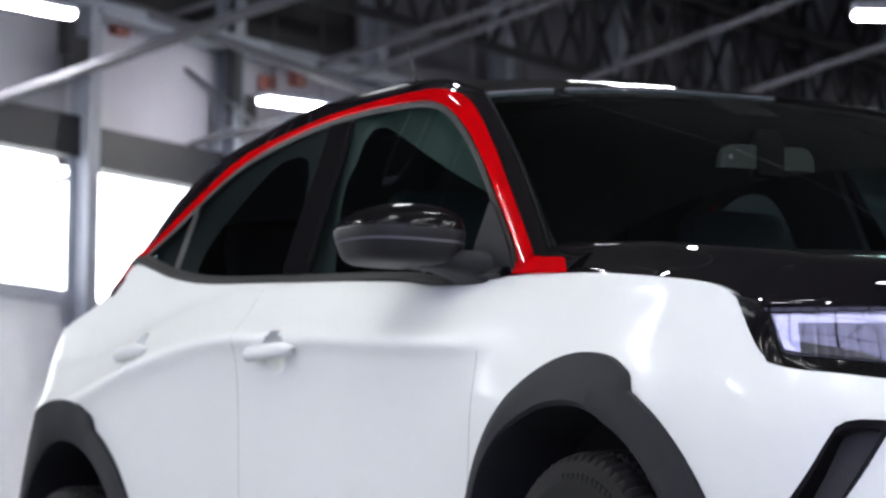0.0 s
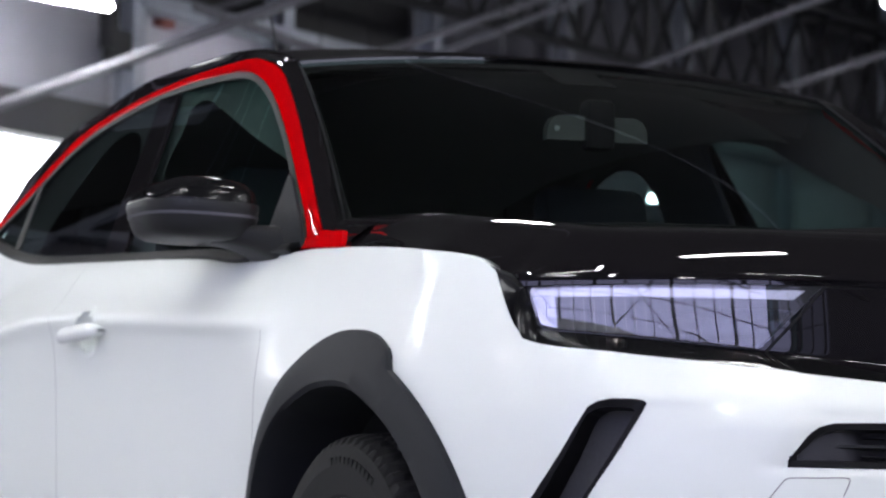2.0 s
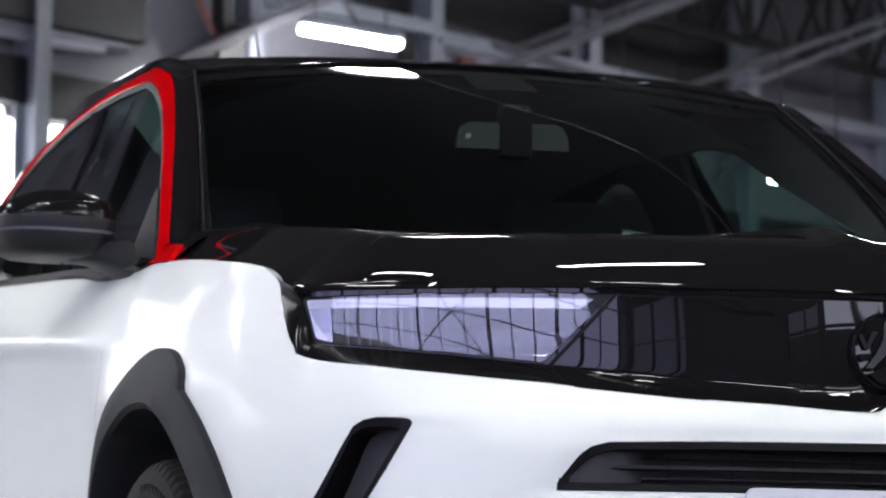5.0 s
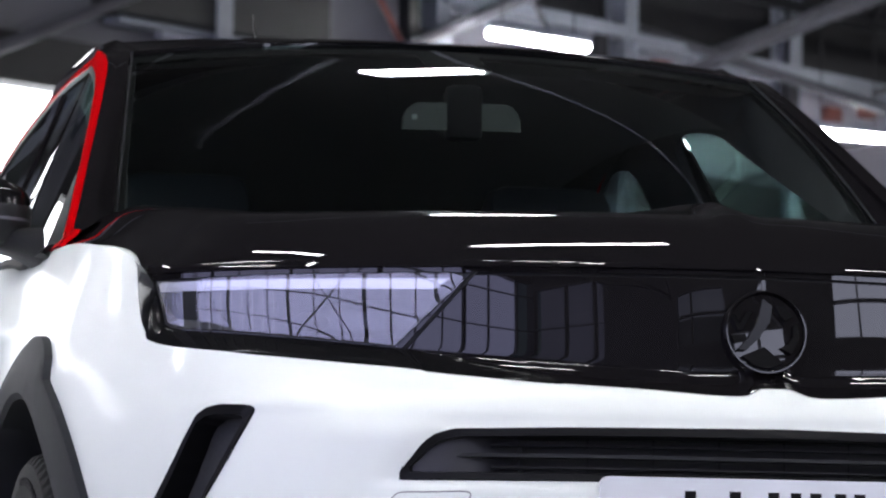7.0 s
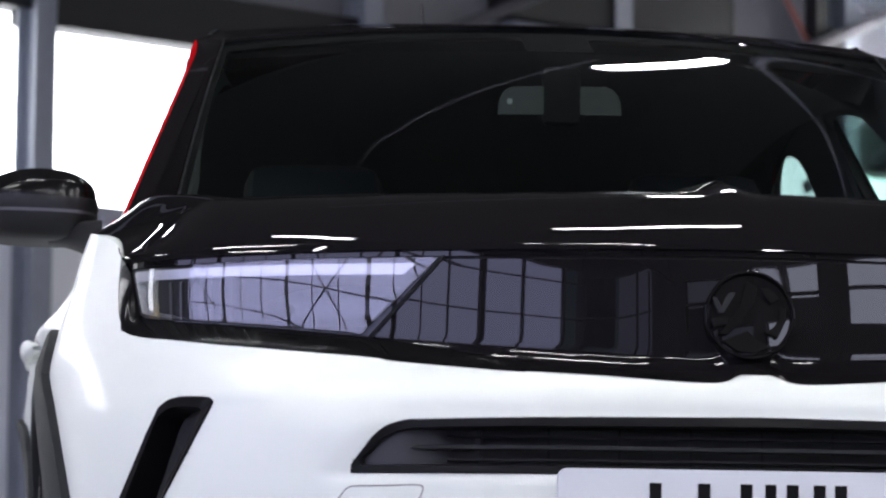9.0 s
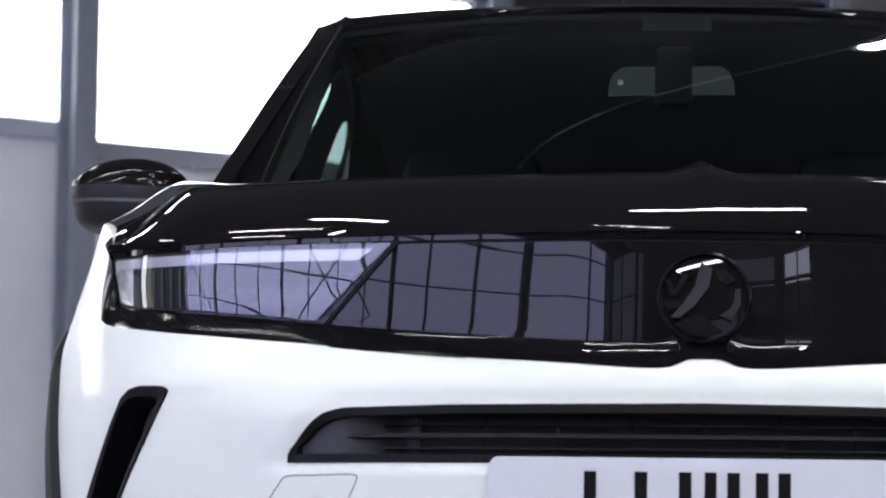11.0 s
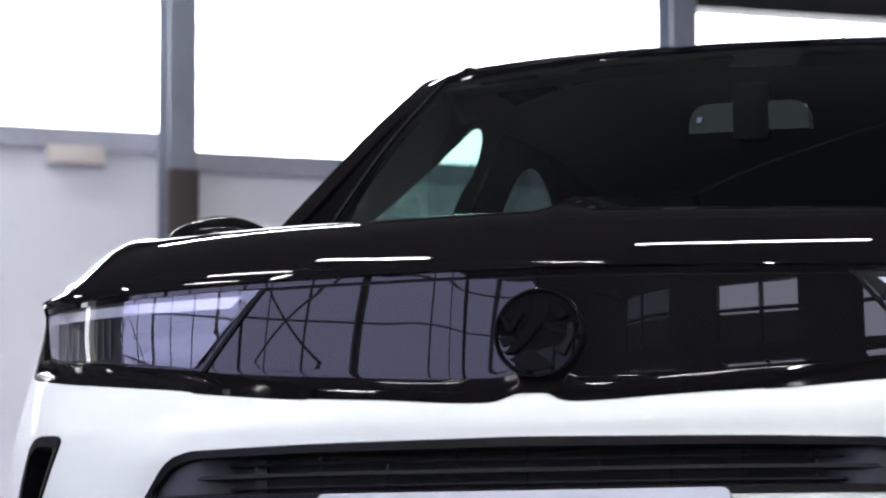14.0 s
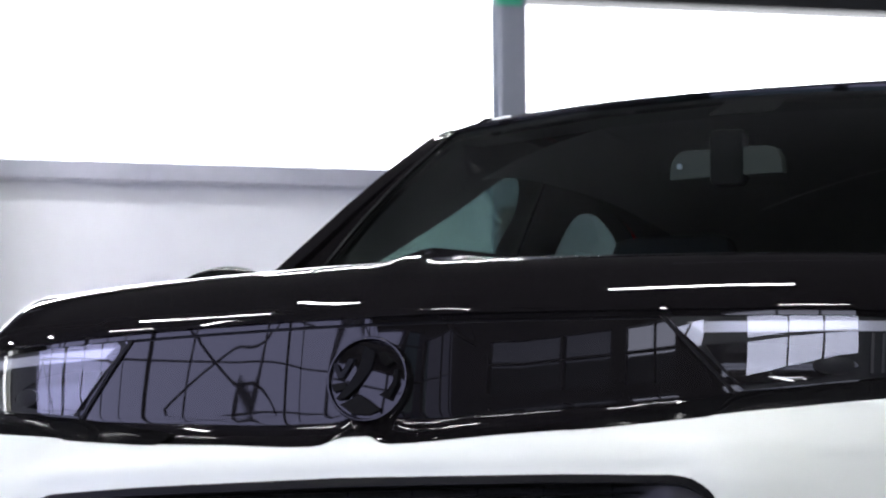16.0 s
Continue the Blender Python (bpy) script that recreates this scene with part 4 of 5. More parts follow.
def bonnet_back(y):
    return -1.10 - .27 * (abs(y) / .72) ** 2.4


def bonnet_z(x, y, ye, ze):
    ay = abs(y)
    d = max(0, bonnet_front(min(ay, .79)) - x)
    z = .897 + float(_rise(d))
    z += .017 * math.exp(-(ay / .024) ** 2) * float(smooth01((d - .02) / .22))
    z += -.006 * math.exp(-((ay - .33) / .22) ** 2) * float(smooth01(d / .5))
    e = ye - ay
    z += .032 * math.exp(-((e - .085) / .055) ** 2) * float(smooth01(d / .6))
    q = float(smooth01((-.10 - x) / .30))
    t = 1 - q * max(0.0, 1 - e / .12) ** 1.7
    return ze + (z - ze) * t


U, V = 97, 60
rows = []
for j in range(V + 1):
    row = []
    for i in range(U):
        u = -1 + 2 * i / (U - 1)
        u = math.copysign(1 - (1 - abs(u)) ** 1.25, u)
        # the side edge follows the wing from the lamp corner back
        yf = abs(u) * .780
        f = (j / V) ** 1.35
        x = bonnet_front(yf) * (1 - f) + bonnet_back(yf) * f
        xx = x
        ye = edge_y(max(-1.42, min(-.46, xx)))
        w = smooth01((-.46 - xx) / .3)
        half = .781 * (1 - w) + ye * w
        y = u * half
        ze = max(.897, float(_side_top(min(-.47, xx))))
        z = bonnet_z(xx, abs(y), half, ze)
        row.append((x, y, z))
    rows.append(row)
rows.insert(0, [(p[0] + .0022, p[1], p[2] - .004) for p in rows[0]])
rows.insert(0, [(p[0] + .0018, p[1], p[2] - .006) for p in rows[0]])
rows.insert(0, [(p[0] - .040, p[1], p[2] - .003) for p in rows[0]])
rows.append([(p[0] - .01, p[1] * .998, p[2] - .02) for p in rows[-1]])
part("bonnet", sheet(rows), BLACK, car, "gloss black bonnet with a raised centre ridge")

# --- windscreen, pillars, roof
def green_y(z):
    return .793 - .39 * (z - .98)


def gy(x, z):
    """Half width of the glasshouse; it draws in a little along the windscreen pillar."""
    return green_y(z) - .017 * float(smooth01((x + 2.05) / .2)) - .015 * float(smooth01((-1.98 - x) / .25) * smooth01((z - 1.12) / .28))


RED_OUT = spline([(-3.551, 1.127), (-3.442, 1.196), (-3.317, 1.279), (-3.091, 1.391), (-2.811, 1.434), (-2.528, 1.453), (-2.244, 1.454), (-2.06, 1.443), (-1.965, 1.424), (-1.887, 1.393), (-1.717, 1.295), (-1.558, 1.189), (-1.428, 1.101), (-1.350, 1.047)], 10)
RED_IN = spline([(-3.545, 1.122), (-3.436, 1.184), (-3.295, 1.257), (-3.069, 1.369), (-2.801, 1.418), (-2.515, 1.437), (-2.224, 1.432), (-2.07, 1.418), (-1.985, 1.398), (-1.922, 1.368), (-1.741, 1.263), (-1.581, 1.158), (-1.450, 1.070), (-1.384, 1.013)], 10)
rail_z = curve_of(list(map(tuple, RED_OUT[::6])))
SCREEN_LOW = lambda t: Vector((-1.09 - .295 * abs(t) ** 2.4, .684 * t, 1.045 - .025 * t * t))
SCREEN_TOP = lambda t: Vector((-1.955 + .035 * t * t, .570 * t, 1.462 - .043 * t * t))


def screen_at(t, v):
    a, b = SCREEN_LOW(t), SCREEN_TOP(t)
    p = a + (b - a) * v
    n = Vector((.44, 0, .9))
    return p + n * (.030 * math.sin(math.pi * v) * (1 - .3 * t * t))


rows = [[screen_at(-1 + 2 * i / 48, j / 30) for i in range(49)] for j in range(31)]
ws = part("windscreen", sheet(rows), SCREEN, car, "large tinted windscreen")
ws.visible_shadow = False
# dark printed border of the windscreen, behind the glass
for t0, t1, v0, v1 in ((-1, 1, .955, 1.0), (-1, 1, .0, .06), (-1, -.98, 0, 1), (.98, 1, 0, 1), (-.10, .10, .84, .96)):
    rows = [[screen_at(t0 + (t1 - t0) * i / 24, v0 + (v1 - v0) * j / 12) + Vector((-.003, 0, -.006)) for i in range(25)] for j in range(13)]
    part("screen_border", sheet(rows), SOOT, ws)

for s in (-1, 1):
    bm = tube(bmesh.new(), [screen_at(s * .995, k / 24) + Vector((.001, s * .001, .003)) for k in range(25)], .0017, 6)
    part("screen_seal", bm, CLAD, ws, "thin grey seal along the glass")

roof_mid = curve_of([(-4.0, 1.30), (-3.9, 1.335), (-3.7, 1.40), (-3.4, 1.468), (-3.1, 1.508), (-2.7, 1.524), (-2.3, 1.512), (-2.1, 1.492), (-1.955, 1.464)])


crest = curve_of([(-3.5, .640), (-3.35, .590), (-3.1, .560), (-2.7, .578), (-2.3, .582), (-2.1, .577), (-1.96, .556)])
crest_z = curve_of([(-3.5, 1.268), (-3.42, 1.345), (-3.3, 1.410), (-3.1, 1.454), (-2.7, 1.482), (-2.3, 1.480), (-2.1, 1.468), (-1.96, 1.430)])


def roof_rail(x):
    if x > -1.96:
        return .556, 1.424
    if x < -3.5:
        return .632 - .35 * (-3.5 - x), 1.262 - .16 * (-3.5 - x)
    return float(crest(x)) - .004, float(crest_z(x)) - .003


rows = []
for k in range(61):
    x = -1.945 - (4.0 - 1.945) * k / 60
    yr, zr = roof_rail(x)
    if k < 3:
        yr, zr = .572 + (roof_rail(-2.05)[0] - .572) * k / 3, 1.421 + (roof_rail(-2.05)[1] - 1.421) * k / 3
    n = 2.6 + 3.4 * smooth01((-2.9 - x) / .6)
    zc = float(roof_mid(x))
    row = []
    for i in range(41):
        t = math.sin(math.pi / 2 * (-1 + 2 * i / 40))
        row.append((x + .03 * (1 - t * t) * (1 if k == 0 else 0) * 0, yr * t, zr + (zc - zr) * (1 - abs(t) ** n)))
    rows.append(row)
first = [SCREEN_TOP(-math.sin(math.pi / 2 * (1 - 2 * i / 40))) + Vector((.002, 0, .004)) for i in range(41)]
first2 = [p + Vector((.0, 0, -.012)) for p in first]
part("roof", sheet([first2, first] + rows), BLACK, car, "gloss black roof")
for s in (-1, 1):
    rows = []
    for k in range(49):
        x = -1.965 - 1.53 * k / 48
        yc, zc, zr = float(crest(x)), float(crest_z(x)), float(rail_z(x))
        yo = gy(x, zr) - .003
        rows.append([(x, s * (yo - .004), zr - .006), (x, s * yo, zr), (x, s * (yo * .4 + yc * .6), zr * .4 + zc * .6), (x, s * (yc + .003), zc - .003), (x, s * (yc - .006), zc + .002), (x, s * (yc - .05), zc - .02)])
    part("roof_edge", sheet(rows), BLACK, car, "gloss black edge of the roof")
bm = tube(bmesh.new(), [(-3.22, -.08, 1.49), (-3.24, -.08, 1.56), (-3.33, -.077, 1.73)], [.014, .005, .002], 8)
part("aerial", bm, TRIM, car, "thin black roof aerial")

# tail: glass and gate close the back
rows = []
for v in [k / 12 for k in range(13)]:
    row = []
    for i in range(25):
        t = -1 + 2 * i / 24
        a = Vector((-4.0, .52 * t, 1.12 + .18 * (1 - abs(t) ** 6)))
        b = Vector((-4.08 + .12 * abs(t) ** 4, .55 * t, 1.0))
        row.append(a + (b - a) * v)
    rows.append(row)
part("tailgate", sheet(rows), BLACK, car, "black upper tailgate")

def canted(x):
    return float(smooth01((x + 2.0) / .15))


n_pil = 120
front_part = resample(RED_OUT[RED_OUT[:, 0] > -1.99], n_pil)
for s in (-1, 1):
    # A-pillar between windscreen and red strip
    rows = []
    for k in range(n_pil):
        x, z = front_part[k]
        v = 1 - k / (n_pil - 1)
        a = screen_at(s, v)
        tip = front_part[min(k + 1, n_pil - 1)] - front_part[max(k - 1, 0)]
        away = np.array((-tip[1], tip[0])) / np.hypot(*tip)
        away = away if away[0] > 0 else -away
        k_c = canted(x) * .003
        b = Vector((x + away[0] * .0025 + 2.9 * k_c, s * (gy(x, z) - .0012 + k_c), z + away[1] * .0025 - .36 * k_c))
        mid = (a + b) / 2 + Vector((.35, s * .6, .25)).normalized() * .004
        rows.append([a + Vector((-.01, 0, -.008)), a + Vector((0, s * .002, .004)), (a + mid) / 2 + Vector((.002, s * .003, .002)), mid, (b + mid) / 2, b, b + Vector((0, -s * .03, 0))])
    rows.append([Vector(p) + Vector((.035, 0, -.035)) for p in rows[-1]])
    part("pillar_panel", sheet(rows), BLACK, car, "gloss black windscreen pillar")
    # red strip over the windows, with its foot on the wing
    O, I = resample(RED_OUT, 120), resample(RED_IN, 120)
    rows = []
    for (xo, zo), (xi, zi) in zip(O, I):
        pts = []
        for f, d in ((0, -.010), (0, -.0006), (.15, .0006), (.5, .001), (.85, .0006), (1, -.0004), (1, -.010)):
            x, z = xo + (xi - xo) * f, zo + (zi - zo) * f
            y = gy(x, z) + max(0.0, side_y(x, z) + .004 - gy(x, z)) * float(smooth01((-3.39 - x) / .06))
            k_c = canted(x) * (.003 + .008 * f) * (1 if d > -.005 else 0)
            pts.append((x + 2.9 * k_c, s * (y + d + k_c), z - .36 * k_c))
        rows.append(pts)
    strip = part("red_strip", sheet(rows), RED, car, "gloss red strip framing the side windows")
    def foot_at(u, v, d, s=s):
        w = float(smooth01((u + 1.43) / .10))
        top = float(_side_top(u))
        return Vector((u, s * ((gy(u, v) + .002) * (1 - w) + (side_y(u, min(v, top)) + .007 - 1.1 * max(0, v - top)) * w + d), v))
    foot = [(-1.384, 1.008), (-1.118, .991), (-1.124, .998), (-1.188, 1.024), (-1.203, 1.028), (-1.29, 1.034), (-1.345, 1.042), (-1.385, 1.054), (-1.42, 1.075)]
    part("foot", patch(foot, foot_at, .010, .03), RED, strip)
    # inner lining: pillars and door frames with rounded window openings
    hole = resample(spline([(-1.38, .66, 1.03), (-1.65, .62, 1.15), (-2.0, .615, 1.275), (-2.22, .61, 1.36), (-2.30, .61, 1.387), (-2.355, .612, 1.388), (-2.385, .62, 1.365), (-2.392, .635, 1.32), (-2.38, .67, 1.25), (-2.345, .70, 1.10), (-2.33, .71, 1.02)], 8), 80)
    if s > 0:
        hole[:, 0] -= .12 * smooth01((-2.2 - hole[:, 0]) / .15)
    rim_f = resample([(-1.39, 1.02), (-1.581, 1.158), (-1.741, 1.263), (-1.922, 1.368), (-2.07, 1.418), (-2.30, 1.436), (-2.50, 1.436), (-2.485, 1.25), (-2.46, 1.02)], 80)
    rows = [[h_, tuple(np.array(h_) * .5 + np.array((u, s * 0 + green_y(v) - .02, v)) * .5 + np.array((.004, -.012, 0))), (u, green_y(v) - .020, v)] for h_, (u, v) in zip(map(tuple, hole), rim_f)]
    part("front_door_lining", sheet([[(p[0], s * p[1], p[2]) for p in r] for r in rows]), DARK, car, "dark lining round the front door window")
    rows = []
    for k in range(36):
        f = k / 35
        e = hole[int(f * 44)]
        a = screen_at(s * .985, f ** .9) + Vector((-.012, 0, -.014))
        e = Vector((e[0], s * e[1], e[2]))
        rows.append([a, (a + e) / 2 + Vector((.02, s * .0, .006)), e])
    part("pillar_trim", sheet(rows), DARK, car, "dark inner pillar trim")
    hole_r = resample(spline([(-2.60, .70, 1.03), (-2.63, .655, 1.22), (-2.66, .625, 1.32), (-2.72, .61, 1.365), (-2.85, .61, 1.365), (-3.02, .62, 1.30), (-3.16, .65, 1.20), (-3.17, .68, 1.12)], 8), 60)
    if s > 0:
        hole_r[:, 0] -= .12
    rim_r = resample([(-2.47, 1.02), (-2.50, 1.25), (-2.515, 1.435), (-2.70, 1.43), (-2.90, 1.405), (-3.069, 1.369), (-3.295, 1.257), (-3.40, 1.18), (-3.36, 1.12)], 60)
    rows = [[(p[0], s * p[1], p[2]), (u, s * (green_y(v) - .020), v)] for p, (u, v) in zip(hole_r, rim_r)]
    part("rear_door_lining", sheet(rows), DARK, car, "dark lining round the rear door window")
    # lining between the window tops and the headliner
    rows = []
    for k in range(41):
        x = -1.96 - 1.60 * k / 40
        z = float(rail_z(x))
        rows.append([(x, s * (green_y(z) - .012), z - .03), (x, s * (green_y(z) - .03), z), (x, s * .55, float(roof_mid(x)) - .12)])
    part("roof_side_lining", sheet(rows), DARK, car)
    part("header_lining", sheet([[screen_at(s * u, .97) + Vector((-.01, 0, -.012)) for u in (0, .5, 1)], [(-2.06, s * u * .57, 1.44 - .03 * u * u) for u in (0, .5, 1)]]), DARK, car)
    rows = [[(x, s * (side_y(x, 1.0) - .07), float(_side_top(x)) + .012), (x, s * (side_y(x, 1.0) - .10), float(_side_top(x)) - .02), (x, s * (side_y(x, 1.0) - .09), .45)] for x in [-1.42 - 2.0 * k / 40 for k in range(41)]]
    part("door_card", sheet(rows), DARK, car, "dark door lining")
    # black filler between bonnet, screen and foot
    rows = []
    for k in range(21):
        f = k / 20
        x = -1.12 - .30 * f
        ye, ze = side_y(x, float(_side_top(x))), float(_side_top(x))
        up = 1 - .5 * float(smooth01((-1.36 - x) / .06))
        rows.append([(x, s * (ye - d), ze - .003 + lo_z * (1 - up) + hi_z * up) for d, lo_z, hi_z in
                     ((-.001, 0, 0), (.012, .010, .012), (.028, .016, .026), (.048, .020, .040), (.07, .022, .050), (.10, .024, .056), (.15, .028, .058), (.22, .032, .058))])
    part("cowl_panel", sheet(rows), BLACK, car)
    # window frame and glass
    seal_o = resample(RED_IN, 120)
    c = np.array([-2.4, 1.22])
    inner = []
    for i, p in enumerate(seal_o):
        t = seal_o[min(i + 1, 119)] - seal_o[max(i - 1, 0)]
        nrm = np.array([t[1], -t[0]]) / max(1e-6, np.hypot(*t))
        inner.append(p + nrm * .013)
    rows = [[(p[0], s * (gy(p[0], p[1]) - .001), p[1]), (p[0] * .5 + q[0] * .5, s * (gy(p[0], (p[1] + q[1]) / 2) + .001), (p[1] + q[1]) / 2), (q[0], s * (gy(q[0], q[1]) - .001), q[1]), (q[0], s * (gy(q[0], q[1]) - .015), q[1])] for p, q in zip(seal_o, inner)]
    part("window_seal", sheet(rows), SEAL, car, "dark grey window frame")
    belt = [( -3.45 + 2.05 * k / 60) for k in range(61)]
    rows = []
    for x in belt:
        z0 = float(_side_top(x))
        rows.append([(x, s * (side_y(x, z0) - .0), z0 - .002), (x, s * (green_y(z0) + .012), z0 + .006), (x, s * (green_y(z0 + .018) + .008), z0 + .018), (x, s * (green_y(z0 + .02) - .01), z0 + .02)])
    part("belt_seal", sheet(rows), SEAL, car, "dark grey seal under the windows")

    def side_at(u, v, d, s=s):
        return Vector((u, s * (gy(u, v) + d), v))
    up = lambda x: float(np.interp(x, RED_IN[:, 0], RED_IN[:, 1])) - .012
    lo = lambda x: float(_side_top(x)) + .012
    def pane(x_lo0, x_hi0, x_lo1, x_hi1, name, mat, label, d=0.0):
        """Glass between two slanting edges given at belt and roof."""
        rows = []
        for k in range(31):
            f = k / 30
            xl, xh = x_lo0 + (x_lo1 - x_lo0) * f, x_hi0 + (x_hi1 - x_hi0) * f
            zl, zh = lo(xl), max(lo(xl) + .004, up(xh))
            rows.append([side_at(xl + (xh - xl) * j / 16, zl + (zh - zl) * j / 16, d - .004) for j in range(17)])
        ob = part(name, sheet(rows), mat, car, label)
        ob.visible_shadow = False
        return ob
    pane(-2.365, -2.48, -1.40, -1.43, "front_door_window", SIDEGLASS, "tinted front door window")
    pane(-3.15, -3.19, -2.50, -2.59, "rear_door_window", PRIVACY, "dark rear door window")
    pane(-3.40, -3.40, -3.17, -3.21, "quarter_window", PRIVACY, "dark rear quarter window")
    for x0, x1, x2, x3 in ((-2.51, -2.60, -2.365, -2.48),):
        rows = [[side_at(x0 + (x1 - x0) * f + (x2 + (x3 - x2) * f - x0 - (x1 - x0) * f) * g, lo(x0) + (up(x1) - lo(x0)) * f, .002 if .05 < g < .95 else -.006) for g in (0, .06, .45, .47, .49, .94, 1)] for f in [k / 12 for k in range(13)]]
        part("door_pillar", sheet(rows), BLACK, car, "gloss black door pillar")
    rows = [[side_at(-3.165 - .04 * f + g, lo(-3.16) + (up(-3.2) - lo(-3.16)) * f, .0) for g in (-.012, 0, .012)] for f in [k / 8 for k in range(9)]]
    part("window_divider", sheet(rows), SEAL, car)
    # sail panel at the mirror
    sail = [(-1.392, 1.014), (-1.60, 1.012), (-1.612, 1.168), (-1.588, 1.158), (-1.455, 1.068)]
    part("mirror_sail", patch(sail, lambda u, v, d, s=s: side_at(u, v, d + .006), .012, .04), CLAD, car)

    # --- door mirror
    mirror = new("door_mirror")
    mirror.parent = car
    mirror["label"] = "door mirror, gloss black cap on a grey shell"
    mirror.location = (-1.615, s * .886, 1.093)

    outer = curve_of([(-.058, .052), (-.054, .074), (-.044, .087), (-.025, .094), (0, .099), (.012, .099), (.022, .095), (.036, .085), (.048, .068), (.056, .048), (.061, .026), (.063, .002)])
    inner = curve_of([(-.058, .050), (-.054, .075), (-.040, .090), (-.02, .097), (0, .098), (.012, .097), (.030, .093), (.044, .080), (.054, .060), (.060, .034), (.063, .004)])

    def shell(z_lo, z_hi, grow=0.0, n=40, m=14):
        rows = []
        for j in range(m + 1):
            z = z_lo + (z_hi - z_lo) * j / m
            row = []
            for i in range(n):
                a = 2 * math.pi * i / n
                cx, cy = math.cos(a), math.sin(a)
                ry = float((outer if cy > 0 else inner)(z)) + grow
                rx = ry * (1.08 if cx > 0 else 1.45)
                y = ry * math.copysign(abs(cy) ** .62, cy)
                x = rx * math.copysign(abs(cx) ** .78, cx)
                zz = z * (1 - .12 * max(0, y / .098)) if z > .009 else z
                row.append((x - .30 * y - .01, s * y, zz + .05 * y))
            rows.append(row)
        return sheet(rows, closed=True)
    part("cap", shell(.008, .063), EDGING, mirror, "gloss black mirror cap")
    low = shell(-.058, -.003)
    bmesh.ops.holes_fill(low, edges=[e for e in low.edges if e.is_boundary and e.verts[0].co.z < -.05], sides=0)
    part("lower_shell", low, TRIM, mirror, "dark grey lower shell")
    part("trim_band", shell(-.004, .009, .0012, m=3), TRIM, mirror, "dark band round the mirror")
    part("trim_line", shell(-.0175, -.0125, .0010, m=2), TUBING, mirror, "thin grey line round the mirror")
    rows = []
    for f in [k / 10 for k in range(11)]:
        cx, cy, cz = -.01 + .10 * f, -.02 - .082 * f, -.046 - .020 * f * f
        hx, hz = .050 + .035 * f * f, .017 + .016 * f * f
        rows.append([(cx + hx * math.copysign(abs(math.cos(a)) ** .6, math.cos(a)), s * cy, cz + hz * math.copysign(abs(math.sin(a)) ** .8, math.sin(a))) for a in [2 * math.pi * i / 20 for i in range(20)]])
    part("arm", sheet(rows, closed=True), TRIM, mirror, "dark grey mirror foot")

    # --- door handles and joints
    for hx, hz in HANDLES:
        rows = []
        for k in range(25):
            f = -1 + 2 * k / 24
            x = hx + .118 * f
            w = max(.25, (1 - abs(f) ** 8) ** .5) * .018
            y0 = side_y(hx + math.copysign(.13, f), hz)
            bow = .019 * (1 - f ** 8) + .004
            rows.append([(x, s * (y0 + bow + .011 * math.sin(a)), hz - .006 + w * math.cos(a) * .9) for a in [2 * math.pi * i / 12 for i in range(12)]])
        handle = part("door_handle", sheet(rows, closed=True), WHITE, car, "white door handle over a round cup")
        cup = []
        for f, d in ((1.28, -.001), (1.26, .0008), (1.10, .0010), (1.02, .0), (.97, -.005), (.86, -.016), (.66, -.026), (.36, -.031), (.02, -.032)):
            cup.append([(hx + .058 * f * math.cos(a), s * (side_y(hx + .058 * f * math.cos(a), hz - .002 + .042 * f * math.sin(a)) + d), hz - .002 + .042 * f * math.sin(a)) for a in [2 * math.pi * i / 40 for i in range(40)]])
        part("cup", sheet(cup, closed=True), WHITE, handle, "white round recess")
    for pts in ([(-1.352, .86), (-1.372, .70), (-1.384, .58), (-1.40, .42)], [(-2.50, 1.055), (-2.485, .90), (-2.48, .70), (-2.49, .42)]):
        line = spline([(p[0], p[1]) for p in pts], 10)
        bm = sheet([[(x - .0011, s * (side_y(x, z) + .0006), z), (x + .0011, s * (side_y(x, z) + .0006), z)] for x, z in line])
        part("door_joint", bm, JOINT, car)

# --- inside the car
cabin = new("cabin")
cabin.parent = car
part("dashboard", box(bmesh.new(), -1.75, -.66, .70, -1.25, .66, .985, None, .05), DARK, cabin, "dark dashboard")
part("cabin_floor", box(bmesh.new(), -3.9, -.68, .25, -1.3, .68, .34), DARK, cabin)
rows = [[(-2.02 - 1.75 * k / 20, y, min(float(roof_mid(-2.02 - 1.75 * k / 20)) - .035 - .10 * (abs(y) / .56) ** 3 , 9)) for y in [-.56 + 1.12 * i / 16 for i in range(17)]] for k in range(21)]
part("headliner", sheet(rows), LINING, cabin, "grey headliner")
part("rear_shelf", box(bmesh.new(), -3.95, -.66, .95, -3.45, .66, 1.0), DARK, cabin)


def seat(x, y, w, name="front_seat"):
    st = new(name)
    st.parent = car
    m = Matrix.Translation((x, y, .36)) 
    part("cushion", box(bmesh.new(), -.28, -w / 2, .0, .26, w / 2, .20, m, .05), CLOTH, st)
    mb = m @ Matrix.Translation((-.28, 0, .12)) @ Matrix.Rotation(radians(-16), 4, "Y")
    part("backrest", box(bmesh.new(), -.06, -w / 2, .0, .07, w / 2, .62, mb, .05), CLOTH, st)
    for hy in ((0,) if w < .7 else (-.36, .36)):
        part("headrest", box(bmesh.new(), -.05, hy - .13, .66, .05, hy + .13, .84, mb, .045), CLOTH, st)
        for q in (-.06, .06):
            part("headrest_post", tube(bmesh.new(), [mb @ Vector((0, hy + q, .58)), mb @ Vector((0, hy + q, .70))], .006, 6), ALLOY, st)
    return st


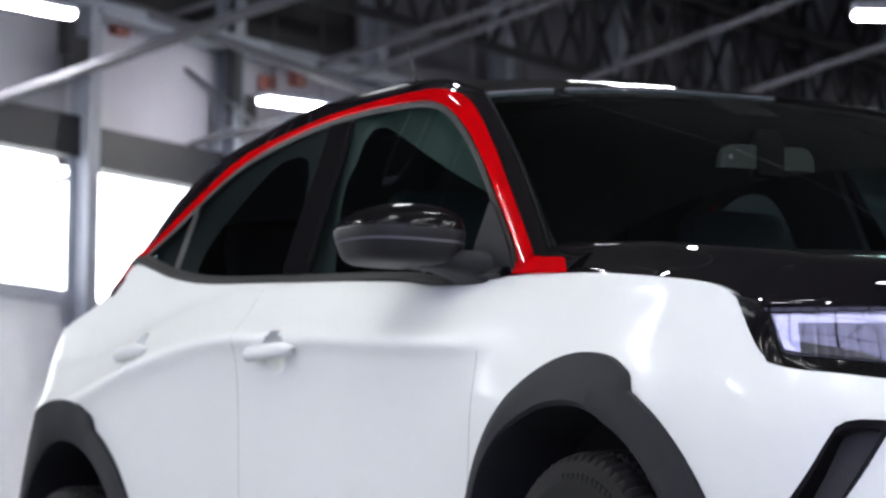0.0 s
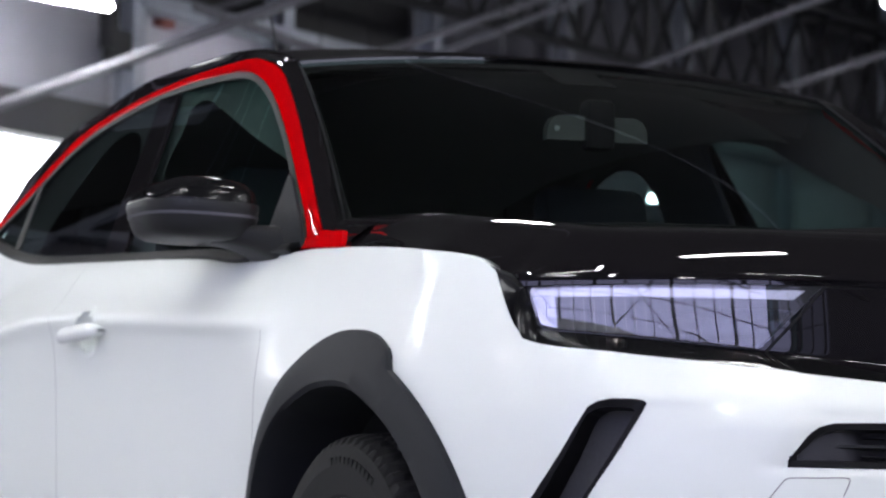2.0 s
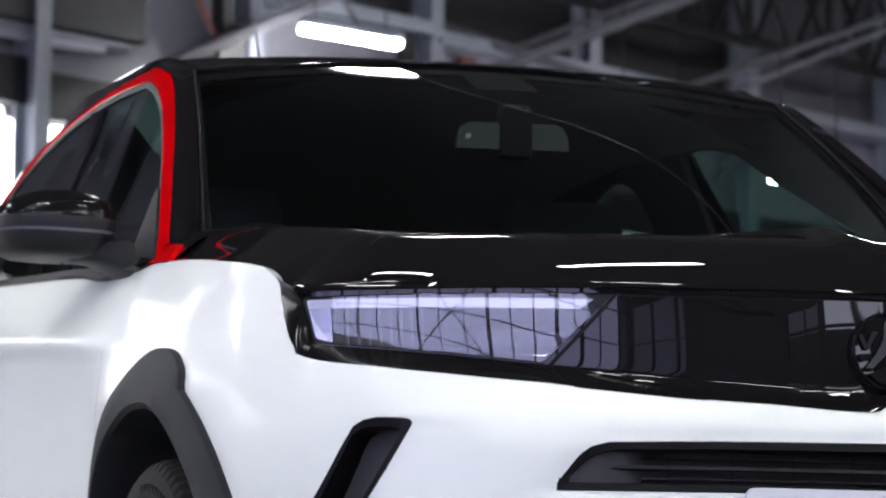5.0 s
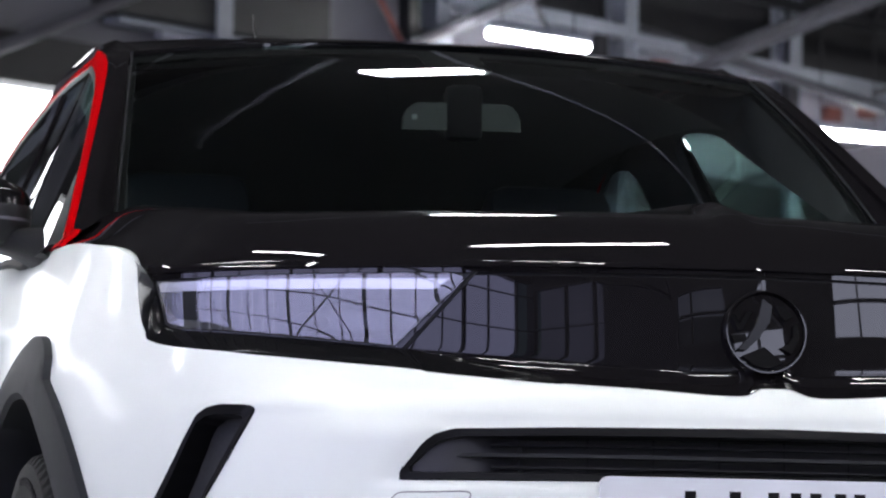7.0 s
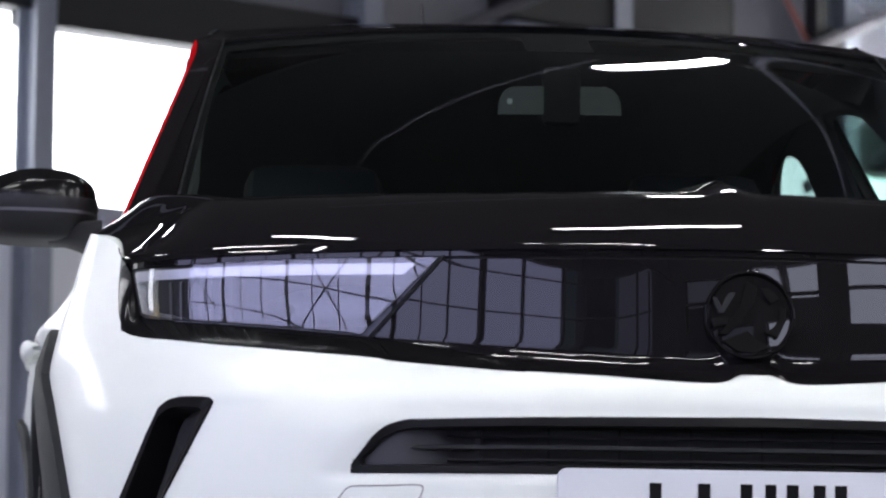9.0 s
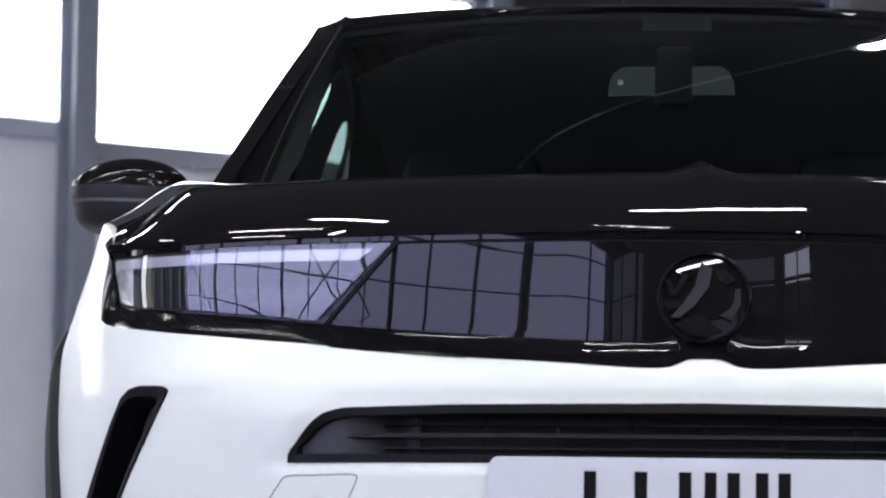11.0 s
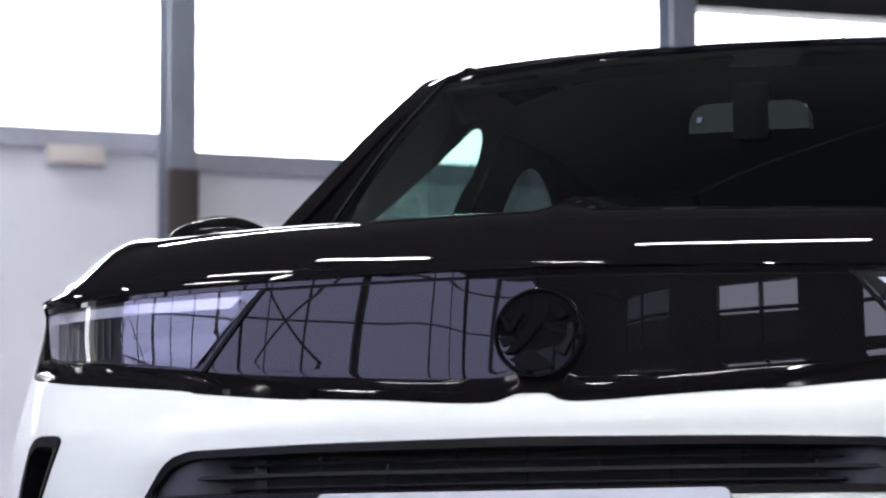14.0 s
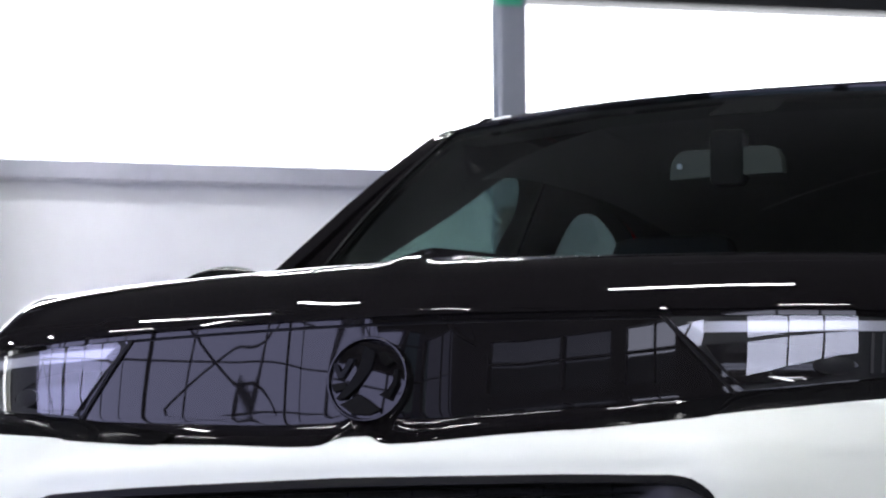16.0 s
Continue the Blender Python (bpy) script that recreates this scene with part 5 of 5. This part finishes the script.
seat(-2.05, -.36, .50)
seat(-2.05, .36, .50)
seat(-2.95, 0, 1.24, "rear_seat")
# steering wheel on the driver's side
bm = bmesh.new()
m = Matrix.Translation((-1.72, -.36, .93)) @ Matrix.Rotation(radians(68), 4, "Y")
ring = [m @ Vector((.18 * math.cos(2 * math.pi * k / 40), .18 * math.sin(2 * math.pi * k / 40), 0)) for k in range(41)]
tube(bm, ring, .015, 8)
tube(bm, [m @ Vector((0, -.17, 0)), m @ Vector((0, 0, -.03)), m @ Vector((0, .17, 0))], [.014, .05, .014], 8)
part("steering_wheel", bm, DARK, cabin)
# rear-view mirror on its bracket
rm = new("rear_view_mirror")
rm.parent = cabin
mm = Matrix.Translation((-1.76, -.01, 1.307)) @ Matrix.Rotation(radians(-6), 4, "Z")
arc = [(-.104, -.022)] + [(-.104 + .03 * (1 - math.cos(a)), -.010 + .036 * math.sin(a)) for a in [math.pi / 2 * k / 6 for k in range(1, 7)]]
arc = arc + [(-u, v) for u, v in reversed(arc)]
part("mirror_back", patch(arc, lambda u, v, d: mm @ Vector((.010 + d - .4 * u * u, u, v)), .022, .02), SHELLGREY, rm, "grey mirror shell")
part("mirror_glass", box(bmesh.new(), -.0145, -.095, -.018, -.0125, .095, .020, mm), SILVER, rm, smooth=False)
part("bracket", box(bmesh.new(), -1.785, -.038, 1.268, -1.742, .026, 1.366, None, .012), SOOT, rm, "black sensor bracket")
part("screw", box(bmesh.new(), .006, -.088, -.004, .012, -.080, .004, mm), ALLOY, rm, smooth=False)


# ---------------------------------------------------------------- hall lamps in place
for i, (p, q) in enumerate(LAMPS):
    strip_lamp(p, q, .17 if i < 3 else .15, .038 if i == 0 else .033)
for p, q, r in BRACES:
    tb = part("roof_brace", tube(bmesh.new(), [p, q], r * .6, 8), TUBING)
    tagged(tb, "grey steel tube bracing the roof", "brace", "roof braces")
for pts in PIPES:
    pp = part("roof_pipe", tube(bmesh.new(), pts, .018, 8), RAIL)
    tagged(pp, "thin white pipe run under the roof", "pipe", "roof pipes")
